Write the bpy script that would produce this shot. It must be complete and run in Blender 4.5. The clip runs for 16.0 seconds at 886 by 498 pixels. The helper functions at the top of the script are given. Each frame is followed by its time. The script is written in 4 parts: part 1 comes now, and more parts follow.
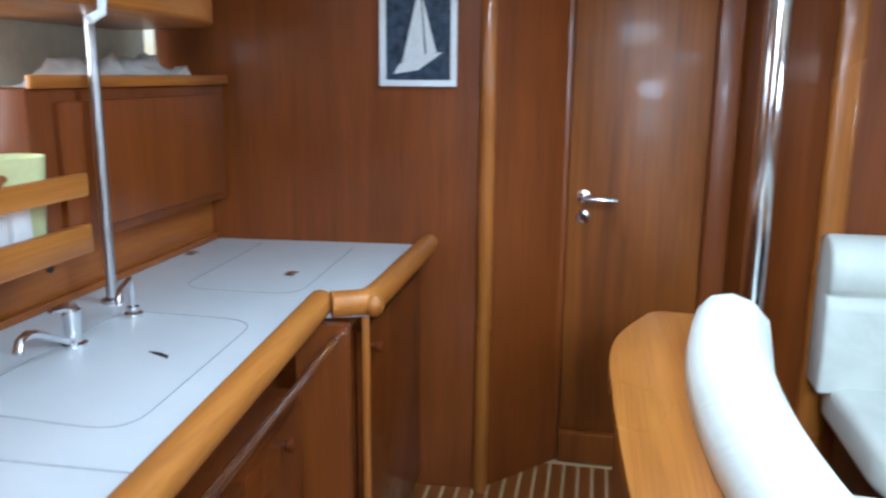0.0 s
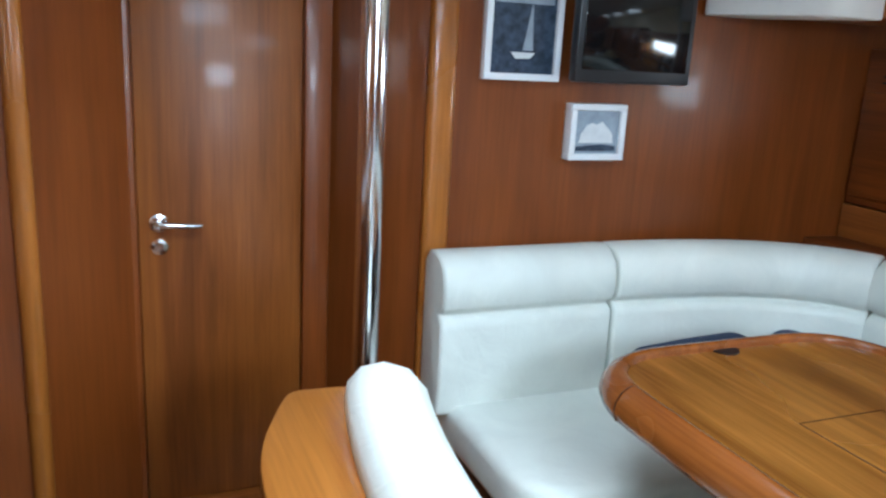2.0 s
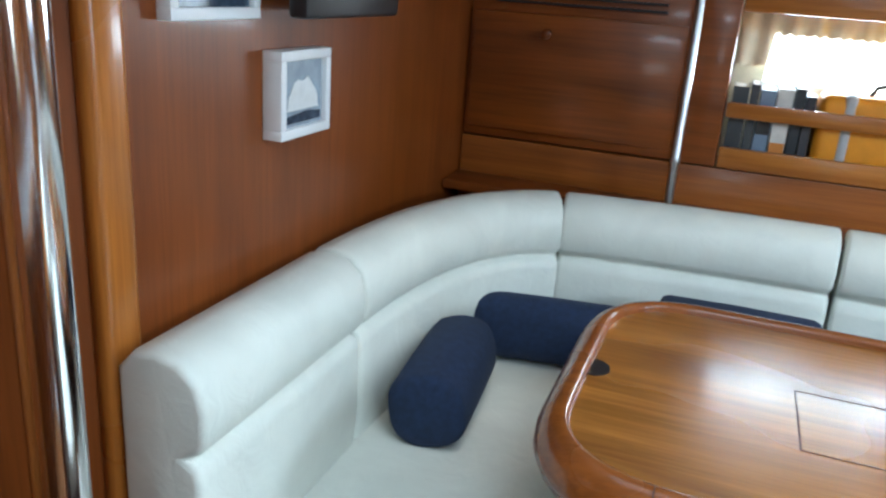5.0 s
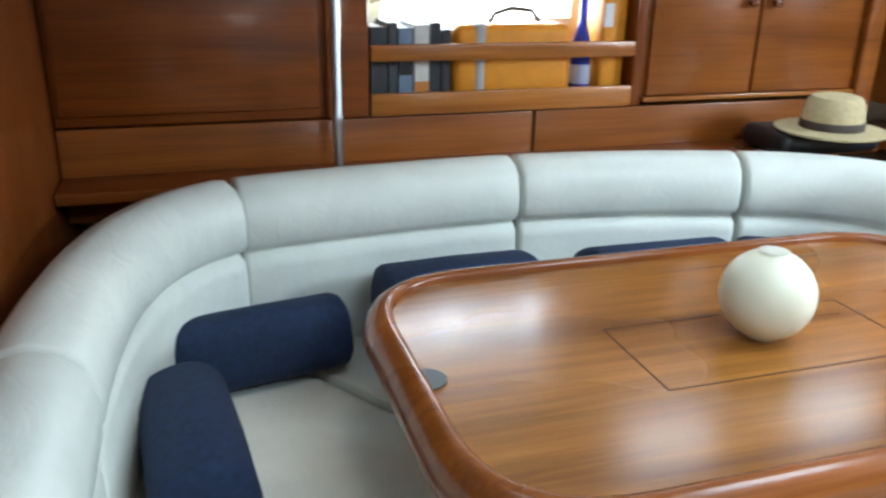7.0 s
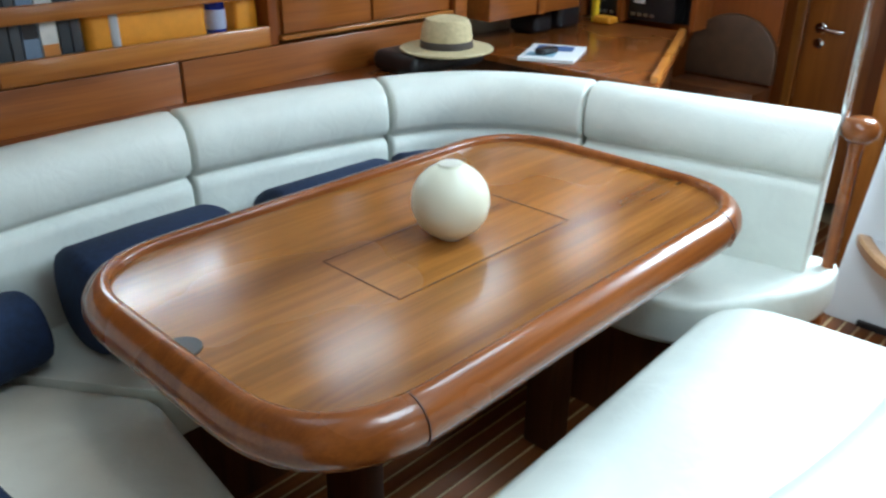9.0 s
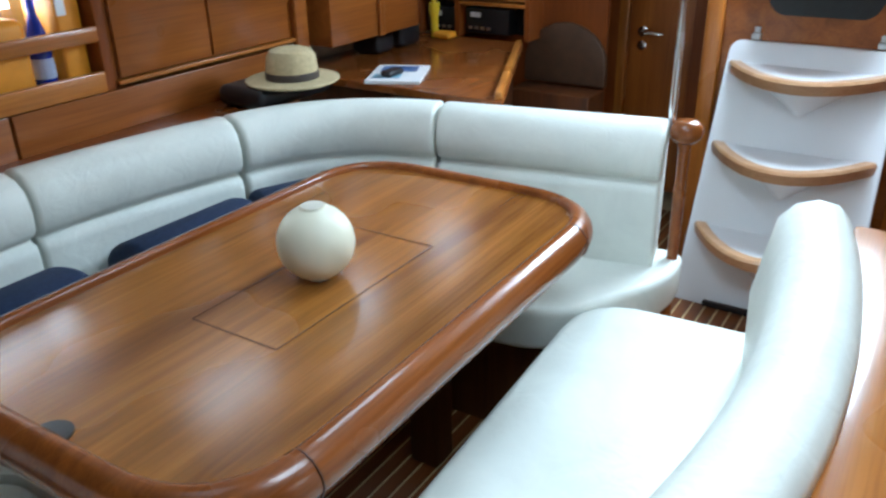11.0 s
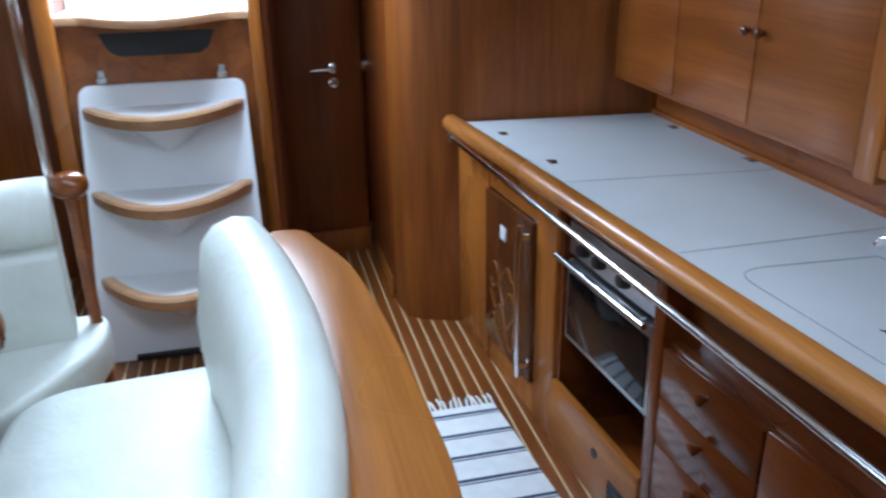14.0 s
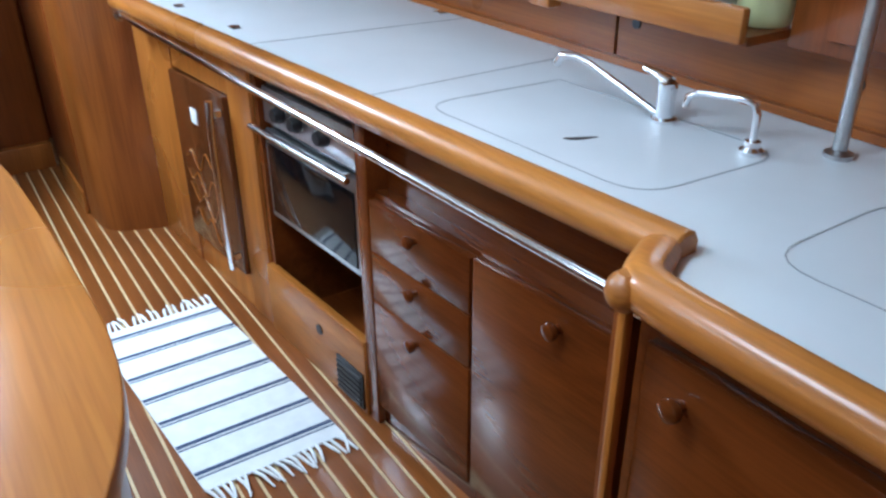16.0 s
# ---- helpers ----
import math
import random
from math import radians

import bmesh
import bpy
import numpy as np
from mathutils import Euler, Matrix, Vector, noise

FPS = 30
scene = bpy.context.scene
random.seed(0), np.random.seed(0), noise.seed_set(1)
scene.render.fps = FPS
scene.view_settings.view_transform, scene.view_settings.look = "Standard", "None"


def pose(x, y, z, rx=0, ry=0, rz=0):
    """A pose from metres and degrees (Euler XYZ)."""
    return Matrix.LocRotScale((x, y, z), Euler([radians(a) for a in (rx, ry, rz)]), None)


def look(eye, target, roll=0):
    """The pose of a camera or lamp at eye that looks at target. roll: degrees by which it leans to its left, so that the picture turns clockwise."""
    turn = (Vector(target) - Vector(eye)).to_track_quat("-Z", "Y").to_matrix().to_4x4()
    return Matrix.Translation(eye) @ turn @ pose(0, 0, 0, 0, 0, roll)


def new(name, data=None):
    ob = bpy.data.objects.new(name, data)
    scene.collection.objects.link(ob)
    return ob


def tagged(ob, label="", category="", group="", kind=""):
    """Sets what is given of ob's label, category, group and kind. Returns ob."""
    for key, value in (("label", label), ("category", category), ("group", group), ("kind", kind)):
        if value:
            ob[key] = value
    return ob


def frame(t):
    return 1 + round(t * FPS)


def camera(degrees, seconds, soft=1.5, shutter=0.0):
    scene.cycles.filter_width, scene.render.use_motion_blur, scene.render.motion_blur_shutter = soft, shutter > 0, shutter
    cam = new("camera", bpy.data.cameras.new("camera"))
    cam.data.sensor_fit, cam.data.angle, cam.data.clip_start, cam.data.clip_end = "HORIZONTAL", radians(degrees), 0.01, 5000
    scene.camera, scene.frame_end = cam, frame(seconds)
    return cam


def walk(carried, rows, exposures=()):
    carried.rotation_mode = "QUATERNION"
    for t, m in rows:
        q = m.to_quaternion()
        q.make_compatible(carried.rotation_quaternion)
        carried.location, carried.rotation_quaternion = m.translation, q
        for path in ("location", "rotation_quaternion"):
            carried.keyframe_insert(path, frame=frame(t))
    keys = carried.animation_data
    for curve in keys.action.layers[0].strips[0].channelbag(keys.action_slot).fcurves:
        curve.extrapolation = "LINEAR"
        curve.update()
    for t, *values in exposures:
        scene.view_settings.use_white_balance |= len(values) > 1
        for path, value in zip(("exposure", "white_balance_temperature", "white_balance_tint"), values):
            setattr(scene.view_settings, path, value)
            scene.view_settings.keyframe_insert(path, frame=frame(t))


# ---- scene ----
cam = camera(58.0, 16.0, soft=2.4, shutter=0.4)
PATH = [
    (0, (0.322, 0.351, 1.437), (2.242, 0.717, 1.011), 0.5),
    (0.5, (0.341, 0.575, 1.55), (2.274, 0.473, 1.047), 2.8),
    (1, (0.434, 0.578, 1.566), (2.326, 0.216, 1.027), 2.4),
    (1.5, (0.597, 0.53, 1.555), (2.447, -0.035, 1.049), 2.8),
    (2, (0.817, 0.489, 1.546), (2.607, -0.256, 1.057), 3.1),
    (2.5, (1.008, 0.509, 1.55), (2.687, -0.431, 1.004), 1.3),
    (3, (1.211, 0.567, 1.546), (2.731, -0.584, 0.94), 1.1),
    (3.2, (1.278, 0.577, 1.558), (2.737, -0.639, 0.93), 1.3),
    (5.3, (2.239, 0.539, 1.549), (2.719, -1.295, 0.91), 3.3),
    (5.5, (2.293, 0.495, 1.547), (2.681, -1.357, 0.899), 2.5),
    (6, (2.436, 0.401, 1.556), (2.545, -1.476, 0.876), 2.3),
    (6.5, (2.612, 0.301, 1.552), (2.338, -1.55, 0.845), 2.8),
    (7, (2.653, 0.216, 1.527), (2.089, -1.567, 0.817), 1.1),
    (7.5, (2.707, 0.167, 1.54), (1.881, -1.498, 0.802), 0.8),
    (8, (2.729, 0.186, 1.551), (1.721, -1.363, 0.786), -0.0),
    (8.5, (2.8, 0.191, 1.573), (1.61, -1.197, 0.76), 0.9),
    (9, (2.855, 0.204, 1.582), (1.545, -1.042, 0.728), 0.5),
    (9.2, (2.875, 0.206, 1.578), (1.526, -0.991, 0.714), 0.2),
    (11.5, (2.849, 0.194, 1.669), (1.21, -0.632, 0.874), -0.8),
    (12, (2.823, 0.093, 1.629), (1.041, -0.454, 0.906), 0.0),
    (12.5, (2.819, 0.092, 1.631), (0.968, -0.197, 0.931), 0.5),
    (13, (2.81, 0.049, 1.61), (0.933, 0.023, 0.92), 0.4),
    (13.5, (2.823, 0.056, 1.631), (0.973, 0.268, 0.901), -0.7),
    (14, (2.802, 0.087, 1.596), (0.996, 0.501, 0.842), -1.1),
    (14.5, (2.77, 0.106, 1.528), (1.033, 0.738, 0.763), -0.5),
    (15, (2.763, 0.147, 1.45), (1.107, 0.956, 0.674), 0.1),
    (15.5, (2.76, 0.185, 1.418), (1.204, 1.105, 0.561), -0.5),
    (16, (2.763, 0.208, 1.401), (1.284, 1.172, 0.461), -0.3),
]
walk(cam, [(t, look(eye, target, roll)) for t, eye, target, roll in PATH], [(0.0, 0.6, 6000, 11), (1.5, 0.58, 6250, 12), (3.0, 0.46, 6250, 11), (5.5, 0.5, 6500, 10), (7.0, 0.55, 6600, 10), (9.0, 0.45, 6450, 8), (11.5, 0.05, 6200, 12), (12.5, -0.18, 6000, 14), (13.5, -0.3, 6000, 15), (14.5, 0.05, 5950, 14), (16.0, 0.62, 6000, 12)])

# ---- world and light ----
world = bpy.data.worlds.new("world")
scene.world = world
world.use_nodes = True
_wn = world.node_tree.nodes
_sky = _wn.new("ShaderNodeTexSky")
_sky.sky_type, _sky.sun_disc = "NISHITA", False
_sky.sun_elevation, _sky.sun_rotation = radians(55), radians(120)
world.node_tree.links.new(_sky.outputs[0], _wn["Background"].inputs[0])
_wn["Background"].inputs[1].default_value = 0.12
_sun = bpy.data.lights.new("sun", "SUN")
_sun.energy, _sun.angle, _sun.color = 0.8, radians(20), (1.0, 0.97, 0.92)
_sun_ob = new("sun", _sun)
_sun_ob.matrix_world = look((-2.0, 4.0, 8.0), (-0.5, 1.2, 0.0))


def opening_light(name, x, y, z, sx, sy, energy, aim, color=(0.71, 0.93, 1.10)):
    """Daylight that enters by an opening."""
    li = bpy.data.lights.new(name, "AREA")
    li.shape, li.size, li.size_y, li.energy, li.color = "RECTANGLE", sx, sy, energy, color
    ob = new(name, li)
    ob.matrix_world = look((x, y, z), (x + aim[0], y + aim[1], z + aim[2]))
    return ob


opening_light("companionway_daylight", -0.53, -0.22, 1.97, 0.65, 0.7, 66, (0.45, 0, -1))
for _x in (0.98, 0.18, -0.72):
    opening_light("coachroof_window_daylight", _x, -2.07, 1.97, 0.40, 0.2, 1.7, (0, 0.25, -1))
opening_light("hatch_daylight", 1.15, -0.62, 1.97, 0.48, 0.48, 7, (0, 0.001, -1))
opening_light("hatch_daylight", 2.35, -0.75, 1.97, 0.45, 0.45, 0.8, (0, 0.001, -1))
opening_light("hatch_daylight", 1.45, 1.05, 1.97, 0.5, 0.45, 1.1, (0, 0.001, -1))
opening_light("hatch_daylight", 1.85, 0.2, 1.97, 0.5, 0.45, 11.5, (0, 0.001, -1))

# ---- materials ----


def material(name, color, rough=0.5, metal=0.0, coat=0.0, spec=0.5):
    m = bpy.data.materials.new(name)
    m.use_nodes = True
    b = m.node_tree.nodes["Principled BSDF"]
    b.inputs["Base Color"].default_value = (*color, 1)
    b.inputs["Roughness"].default_value = rough
    b.inputs["Metallic"].default_value = metal
    b.inputs["Coat Weight"].default_value = coat
    b.inputs["Coat Roughness"].default_value = 0.08
    b.inputs["Specular IOR Level"].default_value = spec
    return m, m.node_tree, b


def mapped_noise(nt, scale, size, detail=4.0, rough=0.6, distort=0.0):
    co = nt.nodes.new("ShaderNodeTexCoord")
    mp = nt.nodes.new("ShaderNodeMapping")
    mp.inputs["Scale"].default_value = scale
    no = nt.nodes.new("ShaderNodeTexNoise")
    no.inputs["Scale"].default_value = size
    no.inputs["Detail"].default_value = detail
    no.inputs["Roughness"].default_value = rough
    no.inputs["Distortion"].default_value = distort
    nt.links.new(co.outputs["Object"], mp.inputs[0])
    nt.links.new(mp.outputs[0], no.inputs["Vector"])
    return no


def ramp(nt, src, stops):
    r = nt.nodes.new("ShaderNodeValToRGB")
    while len(r.color_ramp.elements) < len(stops):
        r.color_ramp.elements.new(0.5)
    for e, (p, c) in zip(r.color_ramp.elements, stops):
        e.position, e.color = p, (*c, 1)
    nt.links.new(src, r.inputs[0])
    return r


def bump(nt, b, src, strength, dist=0.002):
    n = nt.nodes.new("ShaderNodeBump")
    n.inputs["Strength"].default_value, n.inputs["Distance"].default_value = strength, dist
    nt.links.new(src, n.inputs["Height"])
    nt.links.new(n.outputs[0], b.inputs["Normal"])


def mix(nt, a, b, fac, kind="MULTIPLY"):
    m = nt.nodes.new("ShaderNodeMix")
    m.data_type, m.blend_type = "RGBA", kind
    m.inputs[0].default_value = fac
    nt.links.new(a, m.inputs[6])
    nt.links.new(b, m.inputs[7])
    return m.outputs[2]


def wood(name, dark, light, axis="z", rough=0.3, coat=0.25, figure=1.0):
    """Varnished veneer: broad figure and fine pores along one axis."""
    dark, light = [(c[0] * 0.95, c[1] * 0.86, c[2] * 0.62) for c in (dark, light)]
    m, nt, b = material(name, light, rough, 0, coat, 0.38)
    s1 = {"x": (0.7, 9, 9), "y": (9, 0.7, 9), "z": (9, 9, 0.7)}[axis]
    s2 = {"x": (4, 160, 160), "y": (160, 4, 160), "z": (160, 160, 4)}[axis]
    n1 = mapped_noise(nt, s1, 1.3, 6, 0.62, 0.6)
    n2 = mapped_noise(nt, s2, 1.0, 2, 0.5)
    n3 = mapped_noise(nt, (1, 1, 1), 1.6, 2)
    mid = tuple((a + c) / 2 for a, c in zip(dark, light))
    r1 = ramp(nt, n1.outputs["Fac"], [(0.5 - 0.2 / figure, dark), (0.5, mid), (0.5 + 0.2 / figure, light)])
    r2 = ramp(nt, n2.outputs["Fac"], [(0.36, (0.72, 0.68, 0.62)), (0.56, (1, 1, 1))])
    r3 = ramp(nt, n3.outputs["Fac"], [(0.3, (0.84, 0.82, 0.8)), (0.7, (1.08, 1.06, 1.04))])
    c = mix(nt, mix(nt, r1.outputs[0], r2.outputs[0], 0.5), r3.outputs[0], 1.0)
    oi = nt.nodes.new("ShaderNodeObjectInfo")
    r4 = ramp(nt, oi.outputs["Random"], [(0.0, (0.88, 0.87, 0.86)), (1.0, (1.06, 1.05, 1.04))])
    nt.links.new(mix(nt, c, r4.outputs[0], 1.0), b.inputs["Base Color"])
    r5 = ramp(nt, n3.outputs["Fac"], [(0.3, (rough * 0.8,) * 3), (0.75, (rough * 1.35,) * 3)])
    nt.links.new(r5.outputs[0], b.inputs["Roughness"])
    bump(nt, b, n2.outputs["Fac"], 0.06, 0.001)
    return m


def speckled(name, color, rough, amount=0.08, size=30.0, bump_size=400.0, bump_strength=0.1, metal=0.0, coat=0.0):
    """A plain surface with soft blotches and a fine grain."""
    m, nt, b = material(name, color, rough, metal, coat)
    n1 = mapped_noise(nt, (1, 1, 1), size, 3)
    r = ramp(nt, n1.outputs["Fac"], [(0.3, tuple(c * (1 - amount) for c in color)), (0.7, tuple(min(1, c * (1 + amount)) for c in color))])
    nt.links.new(r.outputs[0], b.inputs["Base Color"])
    n2 = mapped_noise(nt, (1, 1, 1), bump_size, 2)
    bump(nt, b, n2.outputs["Fac"], bump_strength, 0.001)
    return m


WALL = wood("mahogany_veneer", (0.18, 0.046, 0.0105), (0.31, 0.088, 0.020), "z", 0.36, 0.12, 0.7)
WALL_X = wood("mahogany_veneer_lengthwise", (0.13, 0.033, 0.0075), (0.33, 0.097, 0.023), "x", 0.34, 0.15)
DOOR = wood("door_veneer", (0.20, 0.058, 0.013), (0.42, 0.142, 0.034), "z", 0.36, 0.1)
LOCKER = wood("locker_veneer", (0.23, 0.068, 0.016), (0.45, 0.155, 0.038), "x", 0.32, 0.15)
TRIM = wood("solid_teak_trim", (0.30, 0.098, 0.021), (0.55, 0.21, 0.05), "z", 0.28, 0.3)
TRIM_X = wood("solid_teak_rail", (0.34, 0.112, 0.024), (0.58, 0.24, 0.06), "x", 0.32, 0.22)
TREAD = wood("worn_tread_teak", (0.48, 0.28, 0.20), (0.66, 0.44, 0.34), "y", 0.35, 0.2)
TABLE = wood("table_veneer", (0.21, 0.080, 0.018), (0.43, 0.186, 0.048), "x", 0.26, 0.45, 1.4)
TABLE.node_tree.nodes["Principled BSDF"].inputs["Coat Roughness"].default_value = 0.17
TABLE_RIM = wood("table_rim", (0.20, 0.058, 0.015), (0.38, 0.125, 0.034), "x", 0.27, 0.3)
PLANK = wood("teak_plank", (0.15, 0.046, 0.013), (0.34, 0.115, 0.032), "x", 0.32, 0.25)
GFRONT = wood("glossy_galley_veneer", (0.095, 0.021, 0.0055), (0.22, 0.058, 0.0145), "x", 0.2, 0.45, 0.8)
FRIDGE = wood("dark_fridge_panel", (0.05, 0.017, 0.008), (0.13, 0.042, 0.016), "z", 0.18, 0.5)
# Brown darkened for the shade on plinths, legs and carcasses; table joints too.
SHADE_JOINT_WOOD = wood("shadowed_joinery", (0.05, 0.016, 0.006), (0.13, 0.042, 0.014), "z", 0.45, 0.0)
HOLLY = speckled("holly_strip", (0.62, 0.45, 0.24), 0.4)


def hide(name, color):
    """Soft upholstery hide: slack folds, fine grain and a faint blotchy wear."""
    m, nt, b = material(name, color, 0.42)
    n1 = mapped_noise(nt, (1, 1, 1), 5.0, 4, 0.6, 0.8)
    n2 = mapped_noise(nt, (1, 1, 1), 14.0, 3, 0.55, 1.5)
    n3 = mapped_noise(nt, (1, 1, 1), 320.0, 2)
    r = ramp(nt, n1.outputs["Fac"], [(0.3, tuple(c * 0.92 for c in color)), (0.7, tuple(c * 1.04 for c in color))])
    nt.links.new(r.outputs[0], b.inputs["Base Color"])
    b1, b2 = nt.nodes.new("ShaderNodeBump"), nt.nodes.new("ShaderNodeBump")
    b1.inputs["Strength"].default_value, b1.inputs["Distance"].default_value = 0.35, 0.006
    b2.inputs["Strength"].default_value, b2.inputs["Distance"].default_value = 0.12, 0.0008
    nt.links.new(n2.outputs["Fac"], b1.inputs["Height"])
    nt.links.new(n3.outputs["Fac"], b2.inputs["Height"])
    nt.links.new(b1.outputs[0], b2.inputs["Normal"])
    nt.links.new(b2.outputs[0], b.inputs["Normal"])
    rr = ramp(nt, n1.outputs["Fac"], [(0.3, (0.36,) * 3), (0.7, (0.5,) * 3)])
    nt.links.new(rr.outputs[0], b.inputs["Roughness"])
    return m


LEATHER = hide("cream_leather", (0.74, 0.765, 0.70))
PIPING = speckled("cream_piping", (0.56, 0.54, 0.46), 0.5)
NAVY = speckled("navy_canvas", (0.007, 0.021, 0.062), 0.85, 0.25, 60.0, 900.0, 0.5)
COUNTER = speckled("white_laminate", (0.66, 0.70, 0.72), 0.32, 0.03, 5.0, 500.0, 0.02)
SEAM = speckled("seam_grey", (0.30, 0.33, 0.35), 0.5)
GELCOAT = speckled("white_gelcoat", (0.80, 0.82, 0.84), 0.25, 0.02, 4.0)
HEADLINER = speckled("white_headliner", (0.74, 0.73, 0.69), 0.7, 0.03, 9.0)
CHROME = speckled("polished_steel", (0.78, 0.79, 0.81), 0.12, 0.04, 60.0, 50.0, 0.0, 1.0)
STEEL = speckled("brushed_steel", (0.52, 0.53, 0.54), 0.34, 0.08, 80.0, 300.0, 0.05, 1.0)
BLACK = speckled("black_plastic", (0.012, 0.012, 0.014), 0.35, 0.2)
SCREEN = speckled("dark_screen", (0.004, 0.005, 0.006), 0.08, 0.1, 4.0, 20.0, 0.0)
WHITE = speckled("white_paint", (0.78, 0.79, 0.80), 0.45, 0.02)
WAX = speckled("cream_wax", (0.74, 0.72, 0.56), 0.4, 0.03, 8.0, 120.0, 0.08)
CREAM = speckled("cream_fabric", (0.74, 0.70, 0.55), 0.85, 0.06, 30.0, 300.0, 0.3)

# ---- mesh helpers ----
WHERE = {}


def finish(bm, name, mat, smooth=40):
    bmesh.ops.recalc_face_normals(bm, faces=bm.faces[:])
    me = bpy.data.meshes.new(name)
    bm.to_mesh(me)
    bm.free()
    me.materials.append(mat)
    if smooth:
        me.polygons.foreach_set("use_smooth", [True] * len(me.polygons))
        me.set_sharp_from_angle(angle=radians(smooth))
    return me


def thing(name, base, label, category, group="", kind=""):
    ob = new(name)
    ob.empty_display_size = 0.1
    ob.location = base
    WHERE[ob] = Vector(base)
    return tagged(ob, label, category, group, kind)


def part(name, bm, mat, parent, label="", smooth=40):
    bm.transform(Matrix.Translation(-WHERE[parent]))
    ob = new(name, finish(bm, name, mat, smooth))
    ob.parent = parent
    WHERE[ob] = WHERE[parent]
    return tagged(ob, label)


def solo(name, bm, mat, base, label, category, group="", kind="", smooth=40):
    bm.transform(Matrix.Translation(-Vector(base)))
    ob = new(name, finish(bm, name, mat, smooth))
    ob.location = base
    WHERE[ob] = Vector(base)
    return tagged(ob, label, category, group, kind)


def structure(name, bm, mat, label=""):
    ob = new(name, finish(bm, name, mat))
    WHERE[ob] = Vector((0, 0, 0))
    return tagged(ob, label or name.replace("_", " "), "structure", "", "structure")


def bevelled(bm, width, seg=2, angle=25):
    if width > 0:
        bm.normal_update()
        es = [e for e in bm.edges if len(e.link_faces) == 2 and e.calc_face_angle(0) > radians(angle)]
        bmesh.ops.bevel(bm, geom=es, offset=width, segments=seg, profile=0.5, affect="EDGES", clamp_overlap=True)
    return bm


def box(x0, x1, y0, y1, z0, z1, b=0.0, seg=2):
    bm = bmesh.new()
    bmesh.ops.create_cube(bm, size=1, matrix=Matrix.LocRotScale(((x0 + x1) / 2, (y0 + y1) / 2, (z0 + z1) / 2), None, (abs(x1 - x0), abs(y1 - y0), abs(z1 - z0))))
    return bevelled(bm, b, seg)


def join(*bms):
    first = bms[0]
    for other in bms[1:]:
        me = bpy.data.meshes.new("joined")
        other.to_mesh(me)
        other.free()
        first.from_mesh(me)
        bpy.data.meshes.remove(me)
    return first


def prism(pts, z0, z1, b=0.0, seg=3):
    bm = bmesh.new()
    lo = [bm.verts.new((x, y, z0)) for x, y in pts]
    hi = [bm.verts.new((x, y, z1)) for x, y in pts]
    bm.faces.new(lo[::-1]), bm.faces.new(hi)
    for i in range(len(pts)):
        j = (i + 1) % len(pts)
        bm.faces.new((lo[i], lo[j], hi[j], hi[i]))
    bmesh.ops.recalc_face_normals(bm, faces=bm.faces[:])
    return bevelled(bm, b, seg)


def fillet(pts, radii, n=6, closed=False):
    """A polyline in plan with rounded corners."""
    out, k = [], len(pts)
    if not isinstance(radii, (list, tuple)):
        radii = [radii] * k
    for i, p in enumerate(pts):
        p = Vector(p)
        if not closed and i in (0, k - 1) or radii[i] <= 0:
            out.append(tuple(p))
            continue
        a, c = Vector(pts[i - 1]), Vector(pts[(i + 1) % k])
        u, v = (a - p), (c - p)
        d = min(radii[i], u.length * 0.49, v.length * 0.49)
        s, e = p + u.normalized() * d, p + v.normalized() * d
        for j in range(n + 1):
            f = j / n
            out.append(tuple(s * (1 - f) ** 2 + p * 2 * f * (1 - f) + e * f ** 2))
    return out


def sweep(path, profile, closed=False):
    """Carry a closed profile of (offset to the left, height) along a line in plan."""
    bm, rings, k = bmesh.new(), [], len(path)
    for i, p in enumerate(path):
        p = Vector(p)
        a = Vector(path[i - 1]) if i or closed else None
        c = Vector(path[(i + 1) % k]) if i < k - 1 or closed else None
        u = (p - a).normalized() if a is not None else (c - p).normalized()
        v = (c - p).normalized() if c is not None else u
        t = (u + v).normalized()
        n = Vector((-t.y, t.x)) / max(0.5, t.dot(u))
        rings.append([bm.verts.new((p.x + n.x * o, p.y + n.y * o, z)) for o, z in profile])
    m = len(profile)
    for i in range(k if closed else k - 1):
        r, q = rings[i], rings[(i + 1) % k]
        for j in range(m):
            bm.faces.new((r[j], r[(j + 1) % m], q[(j + 1) % m], q[j]))
    if not closed:
        bm.faces.new(rings[0]), bm.faces.new(rings[-1][::-1])
    bmesh.ops.recalc_face_normals(bm, faces=bm.faces[:])
    return bm


def tube(pts, r, n=12):
    bm, rings = bmesh.new(), []
    pts = [Vector(p) for p in pts]
    side = None
    for i, p in enumerate(pts):
        t = (pts[min(i + 1, len(pts) - 1)] - pts[max(i - 1, 0)]).normalized()
        if side is None:
            side = t.orthogonal().normalized()
        side = (side - t * side.dot(t)).normalized()
        up = t.cross(side)
        rr = r[i] if isinstance(r, (list, tuple)) else r
        rings.append([bm.verts.new(p + (side * math.cos(2 * math.pi * j / n) + up * math.sin(2 * math.pi * j / n)) * rr) for j in range(n)])
    for a, b in zip(rings, rings[1:]):
        for j in range(n):
            bm.faces.new((a[j], a[(j + 1) % n], b[(j + 1) % n], b[j]))
    bm.faces.new(rings[0][::-1]), bm.faces.new(rings[-1])
    return bm


